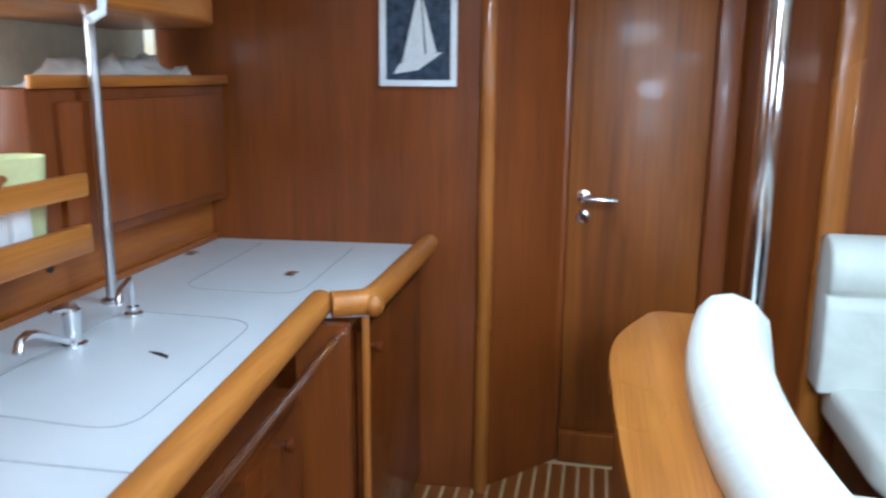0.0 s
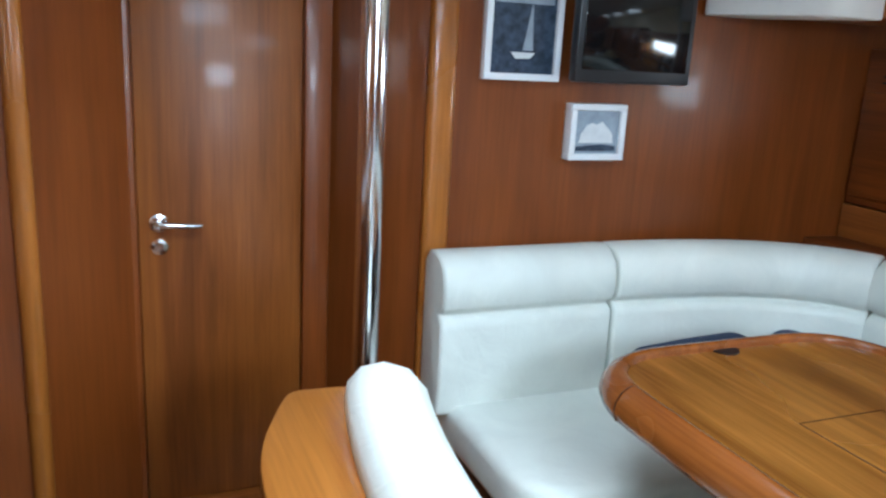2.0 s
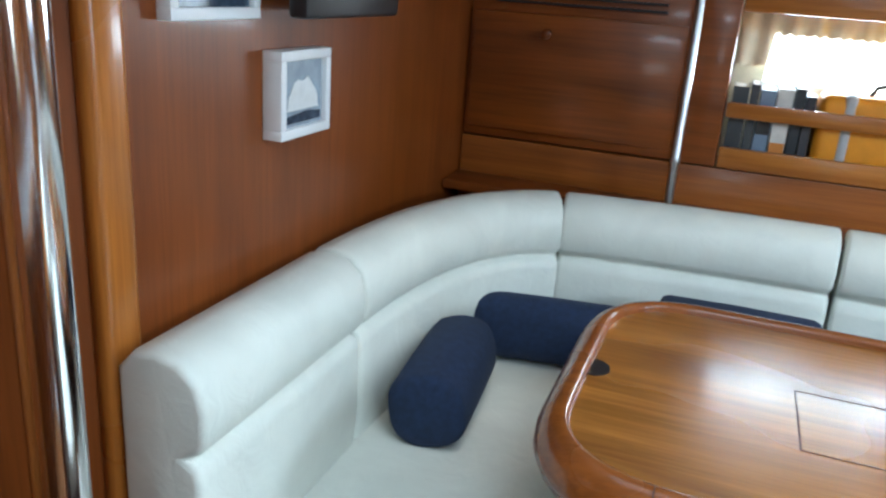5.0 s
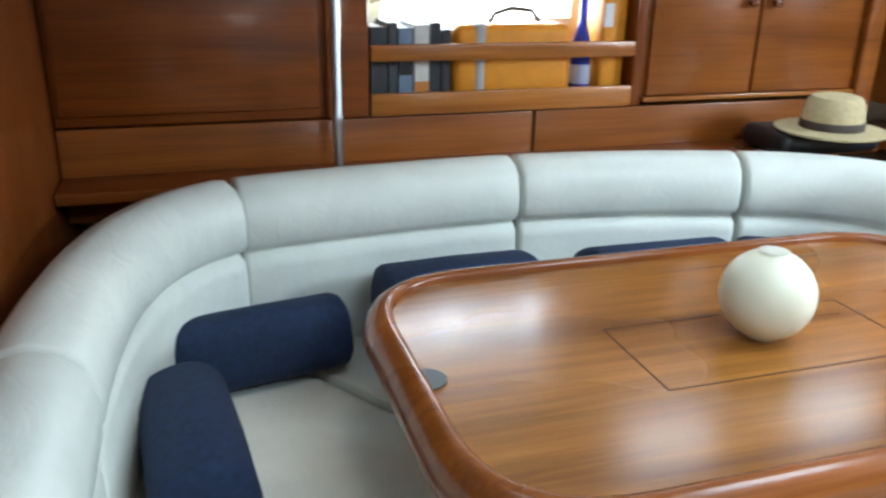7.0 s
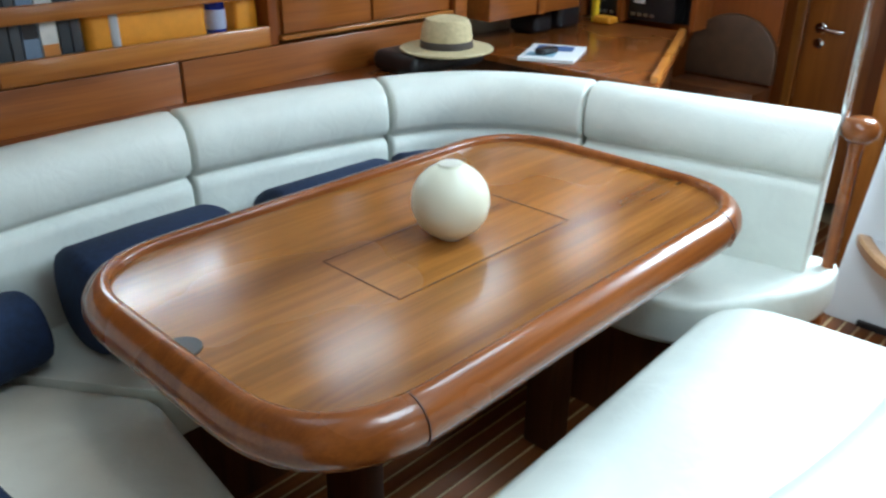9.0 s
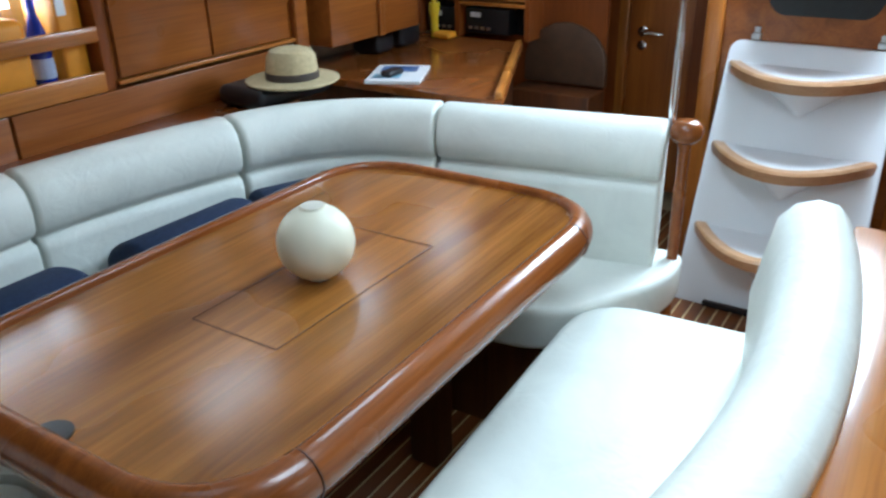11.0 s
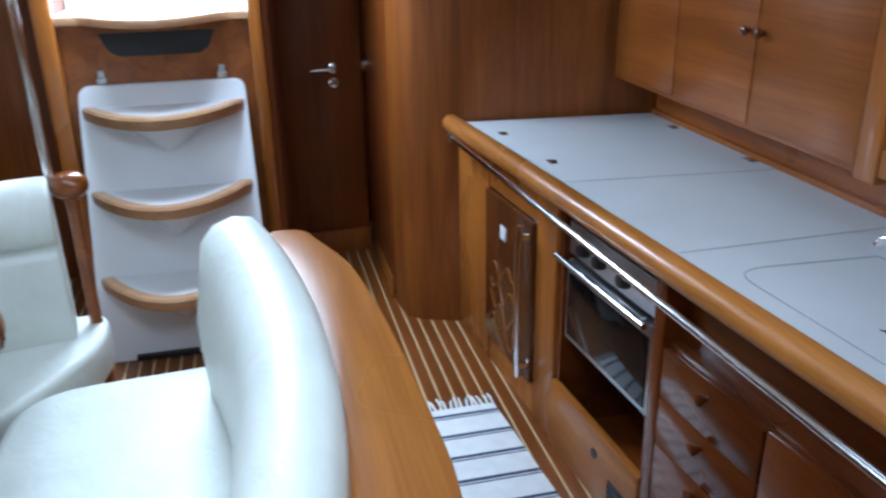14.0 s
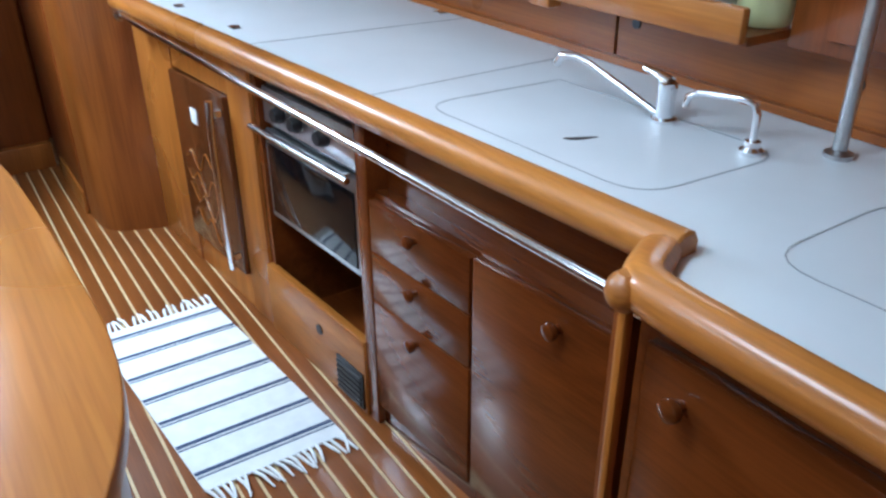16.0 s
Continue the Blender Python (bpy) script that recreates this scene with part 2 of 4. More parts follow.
def lathe(profile, at, n=24, m=None):
    """Turn (radius, height) round the z axis; m turns it elsewhere."""
    bm, rings = bmesh.new(), []
    for r, z in profile:
        rings.append([bm.verts.new((r * math.cos(2 * math.pi * j / n), r * math.sin(2 * math.pi * j / n), z)) for j in range(n)])
    for a, b in zip(rings, rings[1:]):
        for j in range(n):
            bm.faces.new((a[j], a[(j + 1) % n], b[(j + 1) % n], b[j]))
    bm.faces.new(rings[0][::-1]), bm.faces.new(rings[-1])
    if m is not None:
        bm.transform(m)
    bm.transform(Matrix.Translation(at))
    return bm


def wall_line(a, b, z0, z1, thick):
    """An upright slab along a line in plan; its thickness lies to the left of a -> b."""
    a, b = Vector(a), Vector(b)
    t = (b - a).normalized()
    n = Vector((-t.y, t.x)) * thick
    return prism([tuple(a), tuple(b), tuple(b + n), tuple(a + n)], z0, z1)


def along(a, b, u0, u1, w0, w1, z0, z1, bev=0.0):
    """A box against a wall line a -> b: u along it, w out to its right."""
    a, b = Vector(a), Vector(b)
    t = (b - a).normalized()
    bm = box(u0, u1, -w1, -w0, z0, z1, bev)
    bm.transform(Matrix(((t.x, -t.y, 0, a.x), (t.y, t.x, 0, a.y), (0, 0, 1, 0), (0, 0, 0, 1))))
    return bm


# ---- the hull's inside: floor, ceiling, bulkheads ----
CEIL = 1.95
floor = structure("floor", box(-1.6, 3.6, -2.6, 2.2, -0.1, -0.003), HOLLY, "pale holly strips of the cabin sole between planks")


def ceiling_pieces(x0, x1, y0, y1, holes):
    xs = sorted({x0, x1, *[h[0] for h in holes], *[h[1] for h in holes]})
    ys = sorted({y0, y1, *[h[2] for h in holes], *[h[3] for h in holes]})
    bm = bmesh.new()
    for xa, xb in zip(xs, xs[1:]):
        for ya, yb in zip(ys, ys[1:]):
            cx, cy = (xa + xb) / 2, (ya + yb) / 2
            if not any(h[0] < cx < h[1] and h[2] < cy < h[3] for h in holes):
                join(bm, box(xa, xb, ya, yb, CEIL, CEIL + 0.06))
    return bm


structure("ceiling", ceiling_pieces(-1.6, 3.6, -2.6, 2.2, [(-0.95, -0.15, -0.62, 0.12), (0.9, 1.4, -0.87, -0.37), (2.12, 2.58, -0.98, -0.52), (1.2, 1.7, 0.82, 1.28), (1.6, 2.1, -0.03, 0.43), (0.78, 1.18, -2.17, -1.97), (-0.02, 0.38, -2.17, -1.97), (-0.92, -0.52, -2.17, -1.97)]), HEADLINER, "white padded headliner with open deck hatches")

BP, BQ = (2.82, 1.80), (2.90, 0.71)
FWD_X, DOOR_X, AFT_X = 3.01, 3.19, -1.15
structure("wall_forward_port", wall_line(BQ, BP, 0, CEIL, -0.03), WALL, "varnished mahogany bulkhead ahead of the galley")
structure("wall_forward_port_return", wall_line((3.17, 0.462), (2.905, 0.70), 0, CEIL, -0.03), WALL, "varnished mahogany return beside the forward door")
structure("trim_column", tube([(2.892, 0.70, 0), (2.892, 0.70, CEIL)], 0.026, 16), TRIM, "rounded solid teak corner post")
structure("wall_forward_starboard", box(FWD_X, FWD_X + 0.03, -2.4, -0.41, 0, CEIL), WALL, "varnished mahogany bulkhead behind the settee")
structure("trim_column_wide", box(FWD_X - 0.012, FWD_X + 0.03, -0.437, -0.352, 0, CEIL, 0.02, 4), TRIM, "wide rounded teak corner trim")
structure("wall_forward_jamb", wall_line((FWD_X + 0.02, -0.356), (DOOR_X + 0.02, -0.11), 0, CEIL, -0.03), WALL, "varnished mahogany panel beside the mast post")
structure("trim_door_jamb", box(DOOR_X - 0.02, DOOR_X + 0.03, -0.108, -0.027, 0, CEIL, 0.008), WALL)
structure("trim_door_jamb_port", box(DOOR_X - 0.02, DOOR_X + 0.03, 0.445, 0.478, 0, CEIL, 0.008), WALL)
structure("door_sill", box(DOOR_X - 0.03, DOOR_X + 0.05, -0.025, 0.443, 0, 0.12, 0.006), DOOR)


def lever(parent, x, y, z, sx, sy, key=True):
    """A lever handle on a face whose normal is sx along x, its arm along sy."""
    m = Matrix.Rotation(radians(90 * sx), 4, "Y")
    h = part("door_handle", join(lathe([(0.0, 0), (0.026, 0), (0.026, 0.006), (0.02, 0.009), (0.009, 0.010), (0.009, 0.045), (0.0, 0.046)], (x, y, z), 20, m),
                                 tube([(x + sx * 0.042, y, z), (x + sx * 0.045, y + sy * 0.03, z), (x + sx * 0.045, y + sy * 0.09, z - 0.003), (x + sx * 0.04, y + sy * 0.115, z - 0.004)], [0.0095, 0.0095, 0.009, 0.007], 12)), CHROME, parent, "polished steel lever handle")
    if key:
        part("keyhole_rose", lathe([(0.0, 0), (0.024, 0), (0.024, 0.006), (0.012, 0.008), (0.010, 0.004), (0.0, 0.004)], (x, y, z - 0.07), 20, m), CHROME, parent, "polished steel key rose")
    return h


d1 = structure("door_1", box(DOOR_X, DOOR_X + 0.028, -0.025, 0.443, 0.122, CEIL - 0.02, 0.004), DOOR, "closed varnished mahogany cabin door")
lever(d1, DOOR_X, 0.388, 1.015, -1, -1)

# starboard side
structure("wall_starboard", join(box(-1.2, 3.01, -2.360, -2.320, 0, 1.30), box(-1.2, 3.01, -2.360, -2.320, 1.50, CEIL), box(2.07, 3.01, -2.360, -2.320, 1.30, 1.50), box(-1.2, 1.42, -2.360, -2.320, 1.30, 1.50)), CREAM, "cream lined hull side")
opening_light("portlight_daylight", 1.745, -2.360, 1.40, 0.62, 0.18, 6, (0, 1, -0.1))
structure("window_1", join(box(1.42, 2.07, -2.322, -2.312, 1.29, 1.31), box(1.42, 2.07, -2.322, -2.312, 1.49, 1.51)), WHITE, "oblong hull portlight with a white rim")
# aft
structure("wall_aft_starboard", box(AFT_X - 0.03, AFT_X, -2.36, -1.29, 0, CEIL), WALL, "dark mahogany bulkhead behind the chart table")
structure("wall_aft_middle", box(AFT_X - 0.03, AFT_X, -0.912, -0.66, 0, CEIL), WALL)
d2 = structure("door_2", box(AFT_X - 0.03, AFT_X - 0.004, -1.237, -0.914, 0.1, CEIL - 0.02, 0.004), DOOR, "closed varnished mahogany aft cabin door")
structure("trim_door_2", join(box(AFT_X - 0.03, AFT_X + 0.015, -1.29, -1.239, 0, CEIL, 0.008)), TRIM)
lever(d2, AFT_X - 0.004, -1.165, 0.93, 1, 1)
structure("wall_companionway_starboard", box(AFT_X + 0.002, -0.60, -0.71, -0.66, 0, CEIL), WALL)
structure("wall_companionway_port", box(AFT_X + 0.002, -0.60, 0.12, 0.16, 0, CEIL), WALL)
structure("trim_companionway_starboard", box(-0.598, -0.56, -0.705, -0.635, 0, CEIL, 0.01), TRIM)
structure("trim_companionway_port", box(-0.598, -0.56, 0.085, 0.135, 0, CEIL, 0.01), TRIM)
structure("wall_aft_port", box(AFT_X - 0.03, AFT_X, 0.16, 0.20, 0, CEIL), WALL)
d3 = structure("door_3", box(AFT_X - 0.03, AFT_X - 0.004, 0.202, 0.60, 0.12, CEIL - 0.02, 0.004), WALL, "closed dark mahogany aft cabin door")
lever(d3, AFT_X - 0.004, 0.46, 0.955, 1, -1)
structure("door_sill_aft", box(AFT_X - 0.03, AFT_X + 0.03, 0.202, 0.60, 0, 0.118, 0.006), DOOR)
d4 = structure("door_4", box(AFT_X + 0.002, -0.48, 0.61, 0.64, 0.02, CEIL, 0.004), WALL, "mahogany locker door beside the aft passage")
part("door_handle", join(tube([(-0.95, 0.61, 1.0), (-0.95, 0.565, 1.0)], 0.009), tube([(-0.95, 0.57, 1.0), (-0.84, 0.57, 0.998)], [0.009, 0.007])), CHROME, d4, "polished steel lever handle")
drum = fillet([(-0.48, 0.615), (-0.28, 0.63), (-0.19, 0.87), (-0.09, 1.78)], [0, 0.2, 0.1, 0], 10)
structure("wall_galley_aft", sweep(drum, [(0, 0), (0.03, 0), (0.03, CEIL), (0, CEIL)]), DOOR, "rounded teak bulkhead at the aft end of the galley")
structure("trim_galley_skirting", box(-0.98, -0.5, 0.60, 0.612, 0, 0.1, 0.003), TRIM_X)
# port side, with a portlight
structure("wall_port", join(box(-0.1, 2.85, 1.8, 1.84, 0, 1.28), box(-0.1, 2.85, 1.8, 1.84, 1.6, CEIL), box(-0.1, 1.45, 1.8, 1.84, 1.28, 1.6), box(1.95, 2.75, 1.8, 1.84, 1.28, 1.6)), CREAM, "cream lined hull side behind the galley")
opening_light("portlight_daylight", 1.70, 1.87, 1.44, 0.48, 0.3, 1.2, (0, -1, -0.1))
GLOW, _gn, _gb = material("bright_daylight", (0.9, 0.95, 1.0), 1.0)
_gb.inputs["Emission Color"].default_value, _gb.inputs["Emission Strength"].default_value = (0.92, 0.97, 1.0, 1), 3.0
structure("backdrop_starboard", box(1.0, 2.5, -2.52, -2.51, 1.21, 1.8), GLOW, "bright overcast daylight outside the portlight")
structure("backdrop_port", box(1.1, 2.6, 2.08, 2.09, 1.21, 1.8), GLOW, "bright overcast daylight outside the galley portlight")
# Unseen walls added outside the bulkheads and hull sides to close the shell.
structure("wall_outer_aft", box(-1.6, -1.55, -2.6, 2.2, 0, CEIL), WALL)
structure("wall_outer_forward", box(3.5, 3.55, -2.6, 2.2, 0, CEIL), WALL)
structure("wall_outer_starboard", box(-1.55, 3.5, -2.6, -2.55, 0, 1.2), HEADLINER)
structure("wall_outer_port", box(-1.55, 3.5, 2.15, 2.2, 0, 1.2), HEADLINER)

# ---- mast post ----
mast = thing("mast_post", (2.91, -0.155, 0), "polished steel mast compression post between door and settee", "post")
part("pole", lathe([(0.038, 0.03), (0.038, CEIL)], (2.91, -0.155, 0), 32), CHROME, mast)
part("collar", lathe([(0.055, 0.0), (0.055, 0.02), (0.04, 0.03)], (2.91, -0.155, 0), 32), STEEL, mast)

# ---- settee ----
settee = thing("settee", (1.7, -1.5, 0), "cream leather U-shaped settee with rolled backrests on a mahogany plinth", "settee")


def back_profile(h=1.0):
    lower = [(0.0, 0.47), (0.15, 0.47), (0.15, 0.5), (0.158, 0.6), (0.155, 0.76), (0.15, 0.79), (0.125, 0.806)]
    upper = [(0.15, 0.82), (0.165, 0.84), (0.168, 0.90), (0.155, 0.955), (0.12, 0.988), (0.075, h), (0.03, 0.99), (0.0, 0.955)]
    return [(o - 0.09, z - 0.03 * (z - 0.47) / 0.53) for o, z in lower + upper]


def back_cushion(pts, flip, label=""):
    prof = [((-o if flip else o), z) for o, z in back_profile()]
    bm = sweep(pts, prof)
    bevelled(bm, 0.022, 3, 60)
    return part("backrest", bm, LEATHER, settee, label, 50)


def arc(p, c, q, n=14):
    p, c, q = Vector(p), Vector(c), Vector(q)
    return [tuple(p * (1 - f) ** 2 + c * 2 * f * (1 - f) + q * f ** 2) for f in [i / n for i in range(n + 1)]]


back_cushion([(2.905, -0.36), (2.905, -0.65), (2.905, -0.945)], True)
back_cushion(arc((2.905, -0.957), (2.90, -1.64), (2.585, -1.775)), True)
back_cushion(arc((2.573, -1.78), (2.18, -1.845), (1.80, -1.845), 8), True)
back_cushion(arc((1.786, -1.845), (1.45, -1.83), (1.127, -1.735), 8), True)
back_cushion(arc((1.113, -1.731), (0.74, -1.65), (0.65, -1.235)), True)
back_cushion([(0.647, -1.222), (0.57, -0.85), (0.50, -0.50)], True)


def seat(pts, r, b=0.045, name="seat_cushion", z0=0.36, z1=0.5):
    return part(name, prism(fillet(pts, r, 6, True), z0, z1, b, 4), LEATHER, settee, "", 60)


seat([(2.96, -0.40), (2.96, -1.75), (2.72, -1.88), (2.60, -1.88), (2.215, -1.31), (2.32, -0.40)], [0.05, 0.05, 0.04, 0.03, 0.04, 0.16])
seat([(2.588, -1.88), (1.862, -1.88), (1.862, -1.30), (2.197, -1.30)], [0.03, 0.03, 0.03, 0.03])
seat([(1.855, -1.88), (0.9, -1.86), (0.62, -1.5), (1.0, -1.30), (1.855, -1.30)], [0.03, 0.2, 0.1, 0.06, 0.03])
seat([(0.99, -1.296), (0.62, -1.49), (0.37, -0.43), (0.60, -0.41), (1.03, -0.64), (1.04, -1.0)], [0.05, 0.05, 0.08, 0.12, 0.16, 0.1])
part("plinth", prism(fillet([(2.96, -0.46), (2.96, -1.87), (0.7, -1.87), (0.46, -0.50), (0.6, -0.48), (0.95, -0.72), (0.97, -1.36), (2.34, -1.38), (2.38, -0.46)], [0, 0.1, 0.1, 0.02, 0.06, 0.1, 0.06, 0.06, 0.06], 4, True), 0.0, 0.358), SHADE_JOINT_WOOD, settee, "mahogany plinth coloured dark for shade")

# ---- bench between table and passage ----
bench = thing("bench", (1.6, 0.0, 0), "cream leather bench with a curved teak-capped back along the passage", "bench")
outer = [(0.85, 0.165), (1.09, 0.252), (1.3, 0.282), (1.6, 0.30), (1.88, 0.308), (2.0, 0.298), (2.09, 0.275), (2.2, 0.228), (2.262, 0.198)]
inner = [(2.25, 0.06), (2.15, 0.10), (1.86, 0.14), (1.45, 0.145), (1.1, 0.11), (0.85, 0.08)]
part("cap", prism(fillet(outer + inner, [0.04, 0.05, 0.1, 0.1, 0.05, 0.05, 0.08, 0.1, 0.05] + [0.02] + [0.1] * 4 + [0.02], 4, True), 0.845, 0.88, 0.012), TRIM_X, bench, "solid teak cap")
part("back_panel", prism([(x, y - 0.02) for x, y in outer] + [(x, y + 0.02) for x, y in inner], 0.0, 0.843), WALL_X, bench, "varnished mahogany back panel")
cpath = arc((2.205, 0.025), (1.6, 0.185), (0.90, -0.005), 16)
cprof = [(-0.05, 0.46), (0.11, 0.46), (0.12, 0.7), (0.10, 0.82), (0.085, 0.90), (0.05, 0.94), (0.0, 0.955), (-0.045, 0.945), (-0.07, 0.915), (-0.075, 0.882), (-0.05, 0.84)]
part("backrest", bevelled(sweep(cpath, cprof), 0.03, 4, 60), LEATHER, bench, "", 55)
part("seat_cushion", prism(fillet([(0.79, -0.04), (0.83, -0.60), (2.15, -0.545), (2.20, 0.0), (1.6, 0.03)], [0.06, 0.2, 0.2, 0.05, 0.2], 6, True), 0.38, 0.5, 0.045, 4), LEATHER, bench, "", 60)
part("plinth", prism([(0.9, 0.02), (0.9, -0.42), (2.1, -0.42), (2.15, 0.02), (1.6, 0.06)], 0.0, 0.378), SHADE_JOINT_WOOD, bench, "mahogany plinth coloured dark for shade")

# ---- saloon table ----
table = thing("saloon_table", (1.6, -0.98, 0), "glossy teak saloon table with a raised rounded rim", "table")
rect = [(0.925, -0.52), (0.925, -1.357), (2.345, -1.357), (2.345, -0.52)]
tpath = fillet(rect, 0.24, 10, True)
part("tabletop", prism(fillet([(0.945, -0.54), (0.945, -1.337), (2.325, -1.337), (2.325, -0.54)], 0.21, 10, True), 0.797, 0.833), TABLE, table, "figured teak top with a hinged centre lid")
rim = [(-0.026, 0.78), (-0.027, 0.842), (-0.023, 0.85), (-0.013, 0.853), (0.0, 0.850), (0.017, 0.838), (0.03, 0.817), (0.033, 0.795), (0.025, 0.774), (0.0, 0.762), (-0.02, 0.766)]
part("rim", sweep(tpath[::-1], rim, True), TABLE_RIM, table, "rounded solid teak rim", 60)
for a, c in (((1.93, -1.026), (1.93, -0.79)), ((1.93, -0.79), (1.38, -0.79)), ((1.38, -0.79), (1.38, -1.026)), ((1.38, -1.026), (1.93, -1.026))):
    part("lid_joint", along(a, c, 0, (Vector(c) - Vector(a)).length, -0.0018, 0.0018, 0.8315, 0.8338), SHADE_JOINT_WOOD, table)
for y, s in ((-0.52, 1), (-1.357, -1)):
    for x in (2.15, 1.12):
        part("rim_joint", sweep([(x - 0.0012 * s, y), (x + 0.0012 * s, y)], [(o * 1.015, 0.80 + (z - 0.80) * 1.015) for o, z in rim]), SHADE_JOINT_WOOD, table)
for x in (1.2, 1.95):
    part("leg", join(box(x - 0.05, x + 0.05, -0.98, -0.88, 0, 0.755, 0.012), box(x - 0.09, x + 0.09, -1.16, -0.70, 0.715, 0.778, 0.01)), SHADE_JOINT_WOOD, table, "square mahogany table leg")
part("finger_latch", lathe([(0.0, 0), (0.036, 0), (0.036, 0.003), (0.0, 0.003)], (2.316, -0.93, 0.8335), 24), BLACK, table, "dark half-round finger hole")
ball = thing("globe_lamp", (1.645, -0.925, 0.834), "cream wax globe candle lamp on the saloon table", "candle lamp")
part("globe", lathe([(max(0.028, 0.088 * math.sin(math.pi * i / 24)), -0.088 * math.cos(math.pi * i / 24)) for i in range(1, 24)], (1.645, -0.925, 0.9205), 36), WAX, ball, "", 60)
part("opening", lathe([(0.0, 0), (0.026, 0), (0.026, 0.003), (0.0, 0.003)], (1.645, -0.925, 1.0055), 24), PIPING, ball, "shallow candle opening")

# ---- galley ----


def shear(bm):
    """Lay a shape that is built along y = 0 against the slanted galley front."""
    for v in bm.verts:
        v.co.y += 0.82 + 0.085 * v.co.x
    return bm


def gbox(u0, u1, v0, v1, z0, z1, b=0.0):
    return shear(box(u0, u1, v0, v1, z0, z1, b))


def knob(parent, x, y, z, n=(0, -1, 0), r=0.014, mat=None):
    m = Vector((0, 0, 1)).rotation_difference(Vector(n)).to_matrix().to_4x4()
    return part("knob", lathe([(r * 0.5, 0), (r * 0.5, 0.008), (r * 0.85, 0.013), (r, 0.02), (r * 0.9, 0.027), (r * 0.4, 0.031)], (x, y, z), 16, m), mat or GFRONT, parent, "turned wooden knob")


worktop = thing("galley_worktop", (1.3, 1.2, 0.84), "white laminate galley worktop with flush lids and teak edge", "worktop")
part("slab", prism([(-0.17, 0.825), (2.13, 1.005), (2.17, 0.89), (2.895, 0.895), (2.835, 1.66), (-0.09, 1.66)], 0.845, 0.88), COUNTER, worktop)
TR = [(-0.026, 0.856), (-0.03, 0.898), (-0.022, 0.911), (-0.006, 0.916), (0.012, 0.913), (0.026, 0.901), (0.03, 0.883), (0.026, 0.866), (0.015, 0.855)]
edge = [(-o, z) for o, z in TR]
part("edge_trim", bevelled(sweep([(-0.165, 0.803), (0.55, 0.866), (0.552, 0.8662), (1.22, 0.923), (1.222, 0.9232), (2.145, 1.002)], edge), 0.004, 1, 60), TRIM_X, worktop, "rounded solid teak edge")
fpath = fillet([(2.125, 0.972), (2.168, 0.89), (2.24, 0.883), (2.895, 0.886)], [0, 0.03, 0.05, 0], 5)
part("edge_trim", sweep(fpath, edge), TRIM_X, worktop, "rounded solid teak edge")
part("edge_ball", lathe([(max(0.012, 0.028 * math.sin(math.pi * i / 12)), 0.028 * -math.cos(math.pi * i / 12)) for i in range(1, 12)], (2.163, 0.875, 0.878), 20), TRIM_X, worktop, "turned teak corner ball")


def seam_strip(pts, w=0.002, label=""):
    return part("lid_seam", sweep(pts, [(-w / 2, 0.8785), (w / 2, 0.8785), (w / 2, 0.8812), (-w / 2, 0.8812)]), SEAM, worktop, label)


seam_strip([(1.262, 0.955), (1.25, 1.62)])
seam_strip([(0.672, 0.91), (0.735, 1.62)])
seam_strip(fillet([(-0.05, 0.885), (0.67, 0.945)], 0))
seam_strip(fillet([(1.40, 1.42), (1.38, 1.06), (1.97, 1.10), (1.985, 1.44), (1.40, 1.42)], [0, 0.08, 0.08, 0.08, 0], 5))
seam_strip(fillet([(2.80, 1.44), (2.20, 1.42), (2.205, 1.09), (2.80, 1.12)], [0, 0.08, 0.08, 0], 5))
for x, y in ((0.055, 0.95), (0.456, 0.99), (2.412, 1.188), (2.59, 1.59), (0.62, 1.60), (0.15, 1.58)):
    part("ring_latch", join(lathe([(0.009, 0), (0.016, 0), (0.016, 0.003), (0.009, 0.003)], (x, y, 0.8802), 20), box(x - 0.004, x + 0.004, y - 0.01, y + 0.01, 0.8802, 0.884, 0.001)), CHROME, worktop, "flush steel ring latch")
    part("latch_recess", box(x - 0.024, x + 0.024, y - 0.014, y + 0.014, 0.8795, 0.8812, 0.0005), BLACK, worktop, "dark recess under the latch")
part("finger_hole", prism([(1.70, 1.17), (1.714, 1.176), (1.726, 1.197), (1.731, 1.23), (1.718, 1.207), (1.708, 1.186)], 0.8785, 0.8815), BLACK, worktop, "dark finger hole")

front = thing("galley_cabinet_aft", (0.3, 0.95, 0), "mahogany galley cabinet with a glossy fridge door", "cabinet")
part("body", join(gbox(-0.19, 0.14, 0.04, 0.1, 0, 0.84, 0.003), gbox(0.56, 0.705, 0.04, 0.1, 0, 0.84, 0.003), gbox(0.14, 0.56, 0.045, 0.1, 0, 0.12), gbox(0.14, 0.56, 0.045, 0.1, 0.715, 0.84)), TRIM, front)
fd = part("fridge_door", gbox(0.145, 0.555, 0.025, 0.06, 0.125, 0.71, 0.006), FRIDGE, front, "glossy dark brown fridge door with gold line drawing")
part("handle", join(shear(tube([(0.535, -0.005, 0.15), (0.535, -0.012, 0.3), (0.535, -0.012, 0.6), (0.535, -0.005, 0.70)], 0.011)), gbox(0.528, 0.542, -0.004, 0.03, 0.18, 0.2), gbox(0.528, 0.542, -0.004, 0.03, 0.65, 0.67)), CHROME, fd, "long chrome handle")
for k in range(4):
    z0 = 0.21 + 0.08 * k
    pts = [(0.20 + 0.26 * i / 14, 0.0235, z0 + 0.028 * math.sin(i * 1.05 + k * 1.7) + 0.02 * math.sin(i * 0.4 + k)) for i in range(15)]
    part("gold_line", shear(tube(pts, 0.0022, 6)), TRIM, fd)
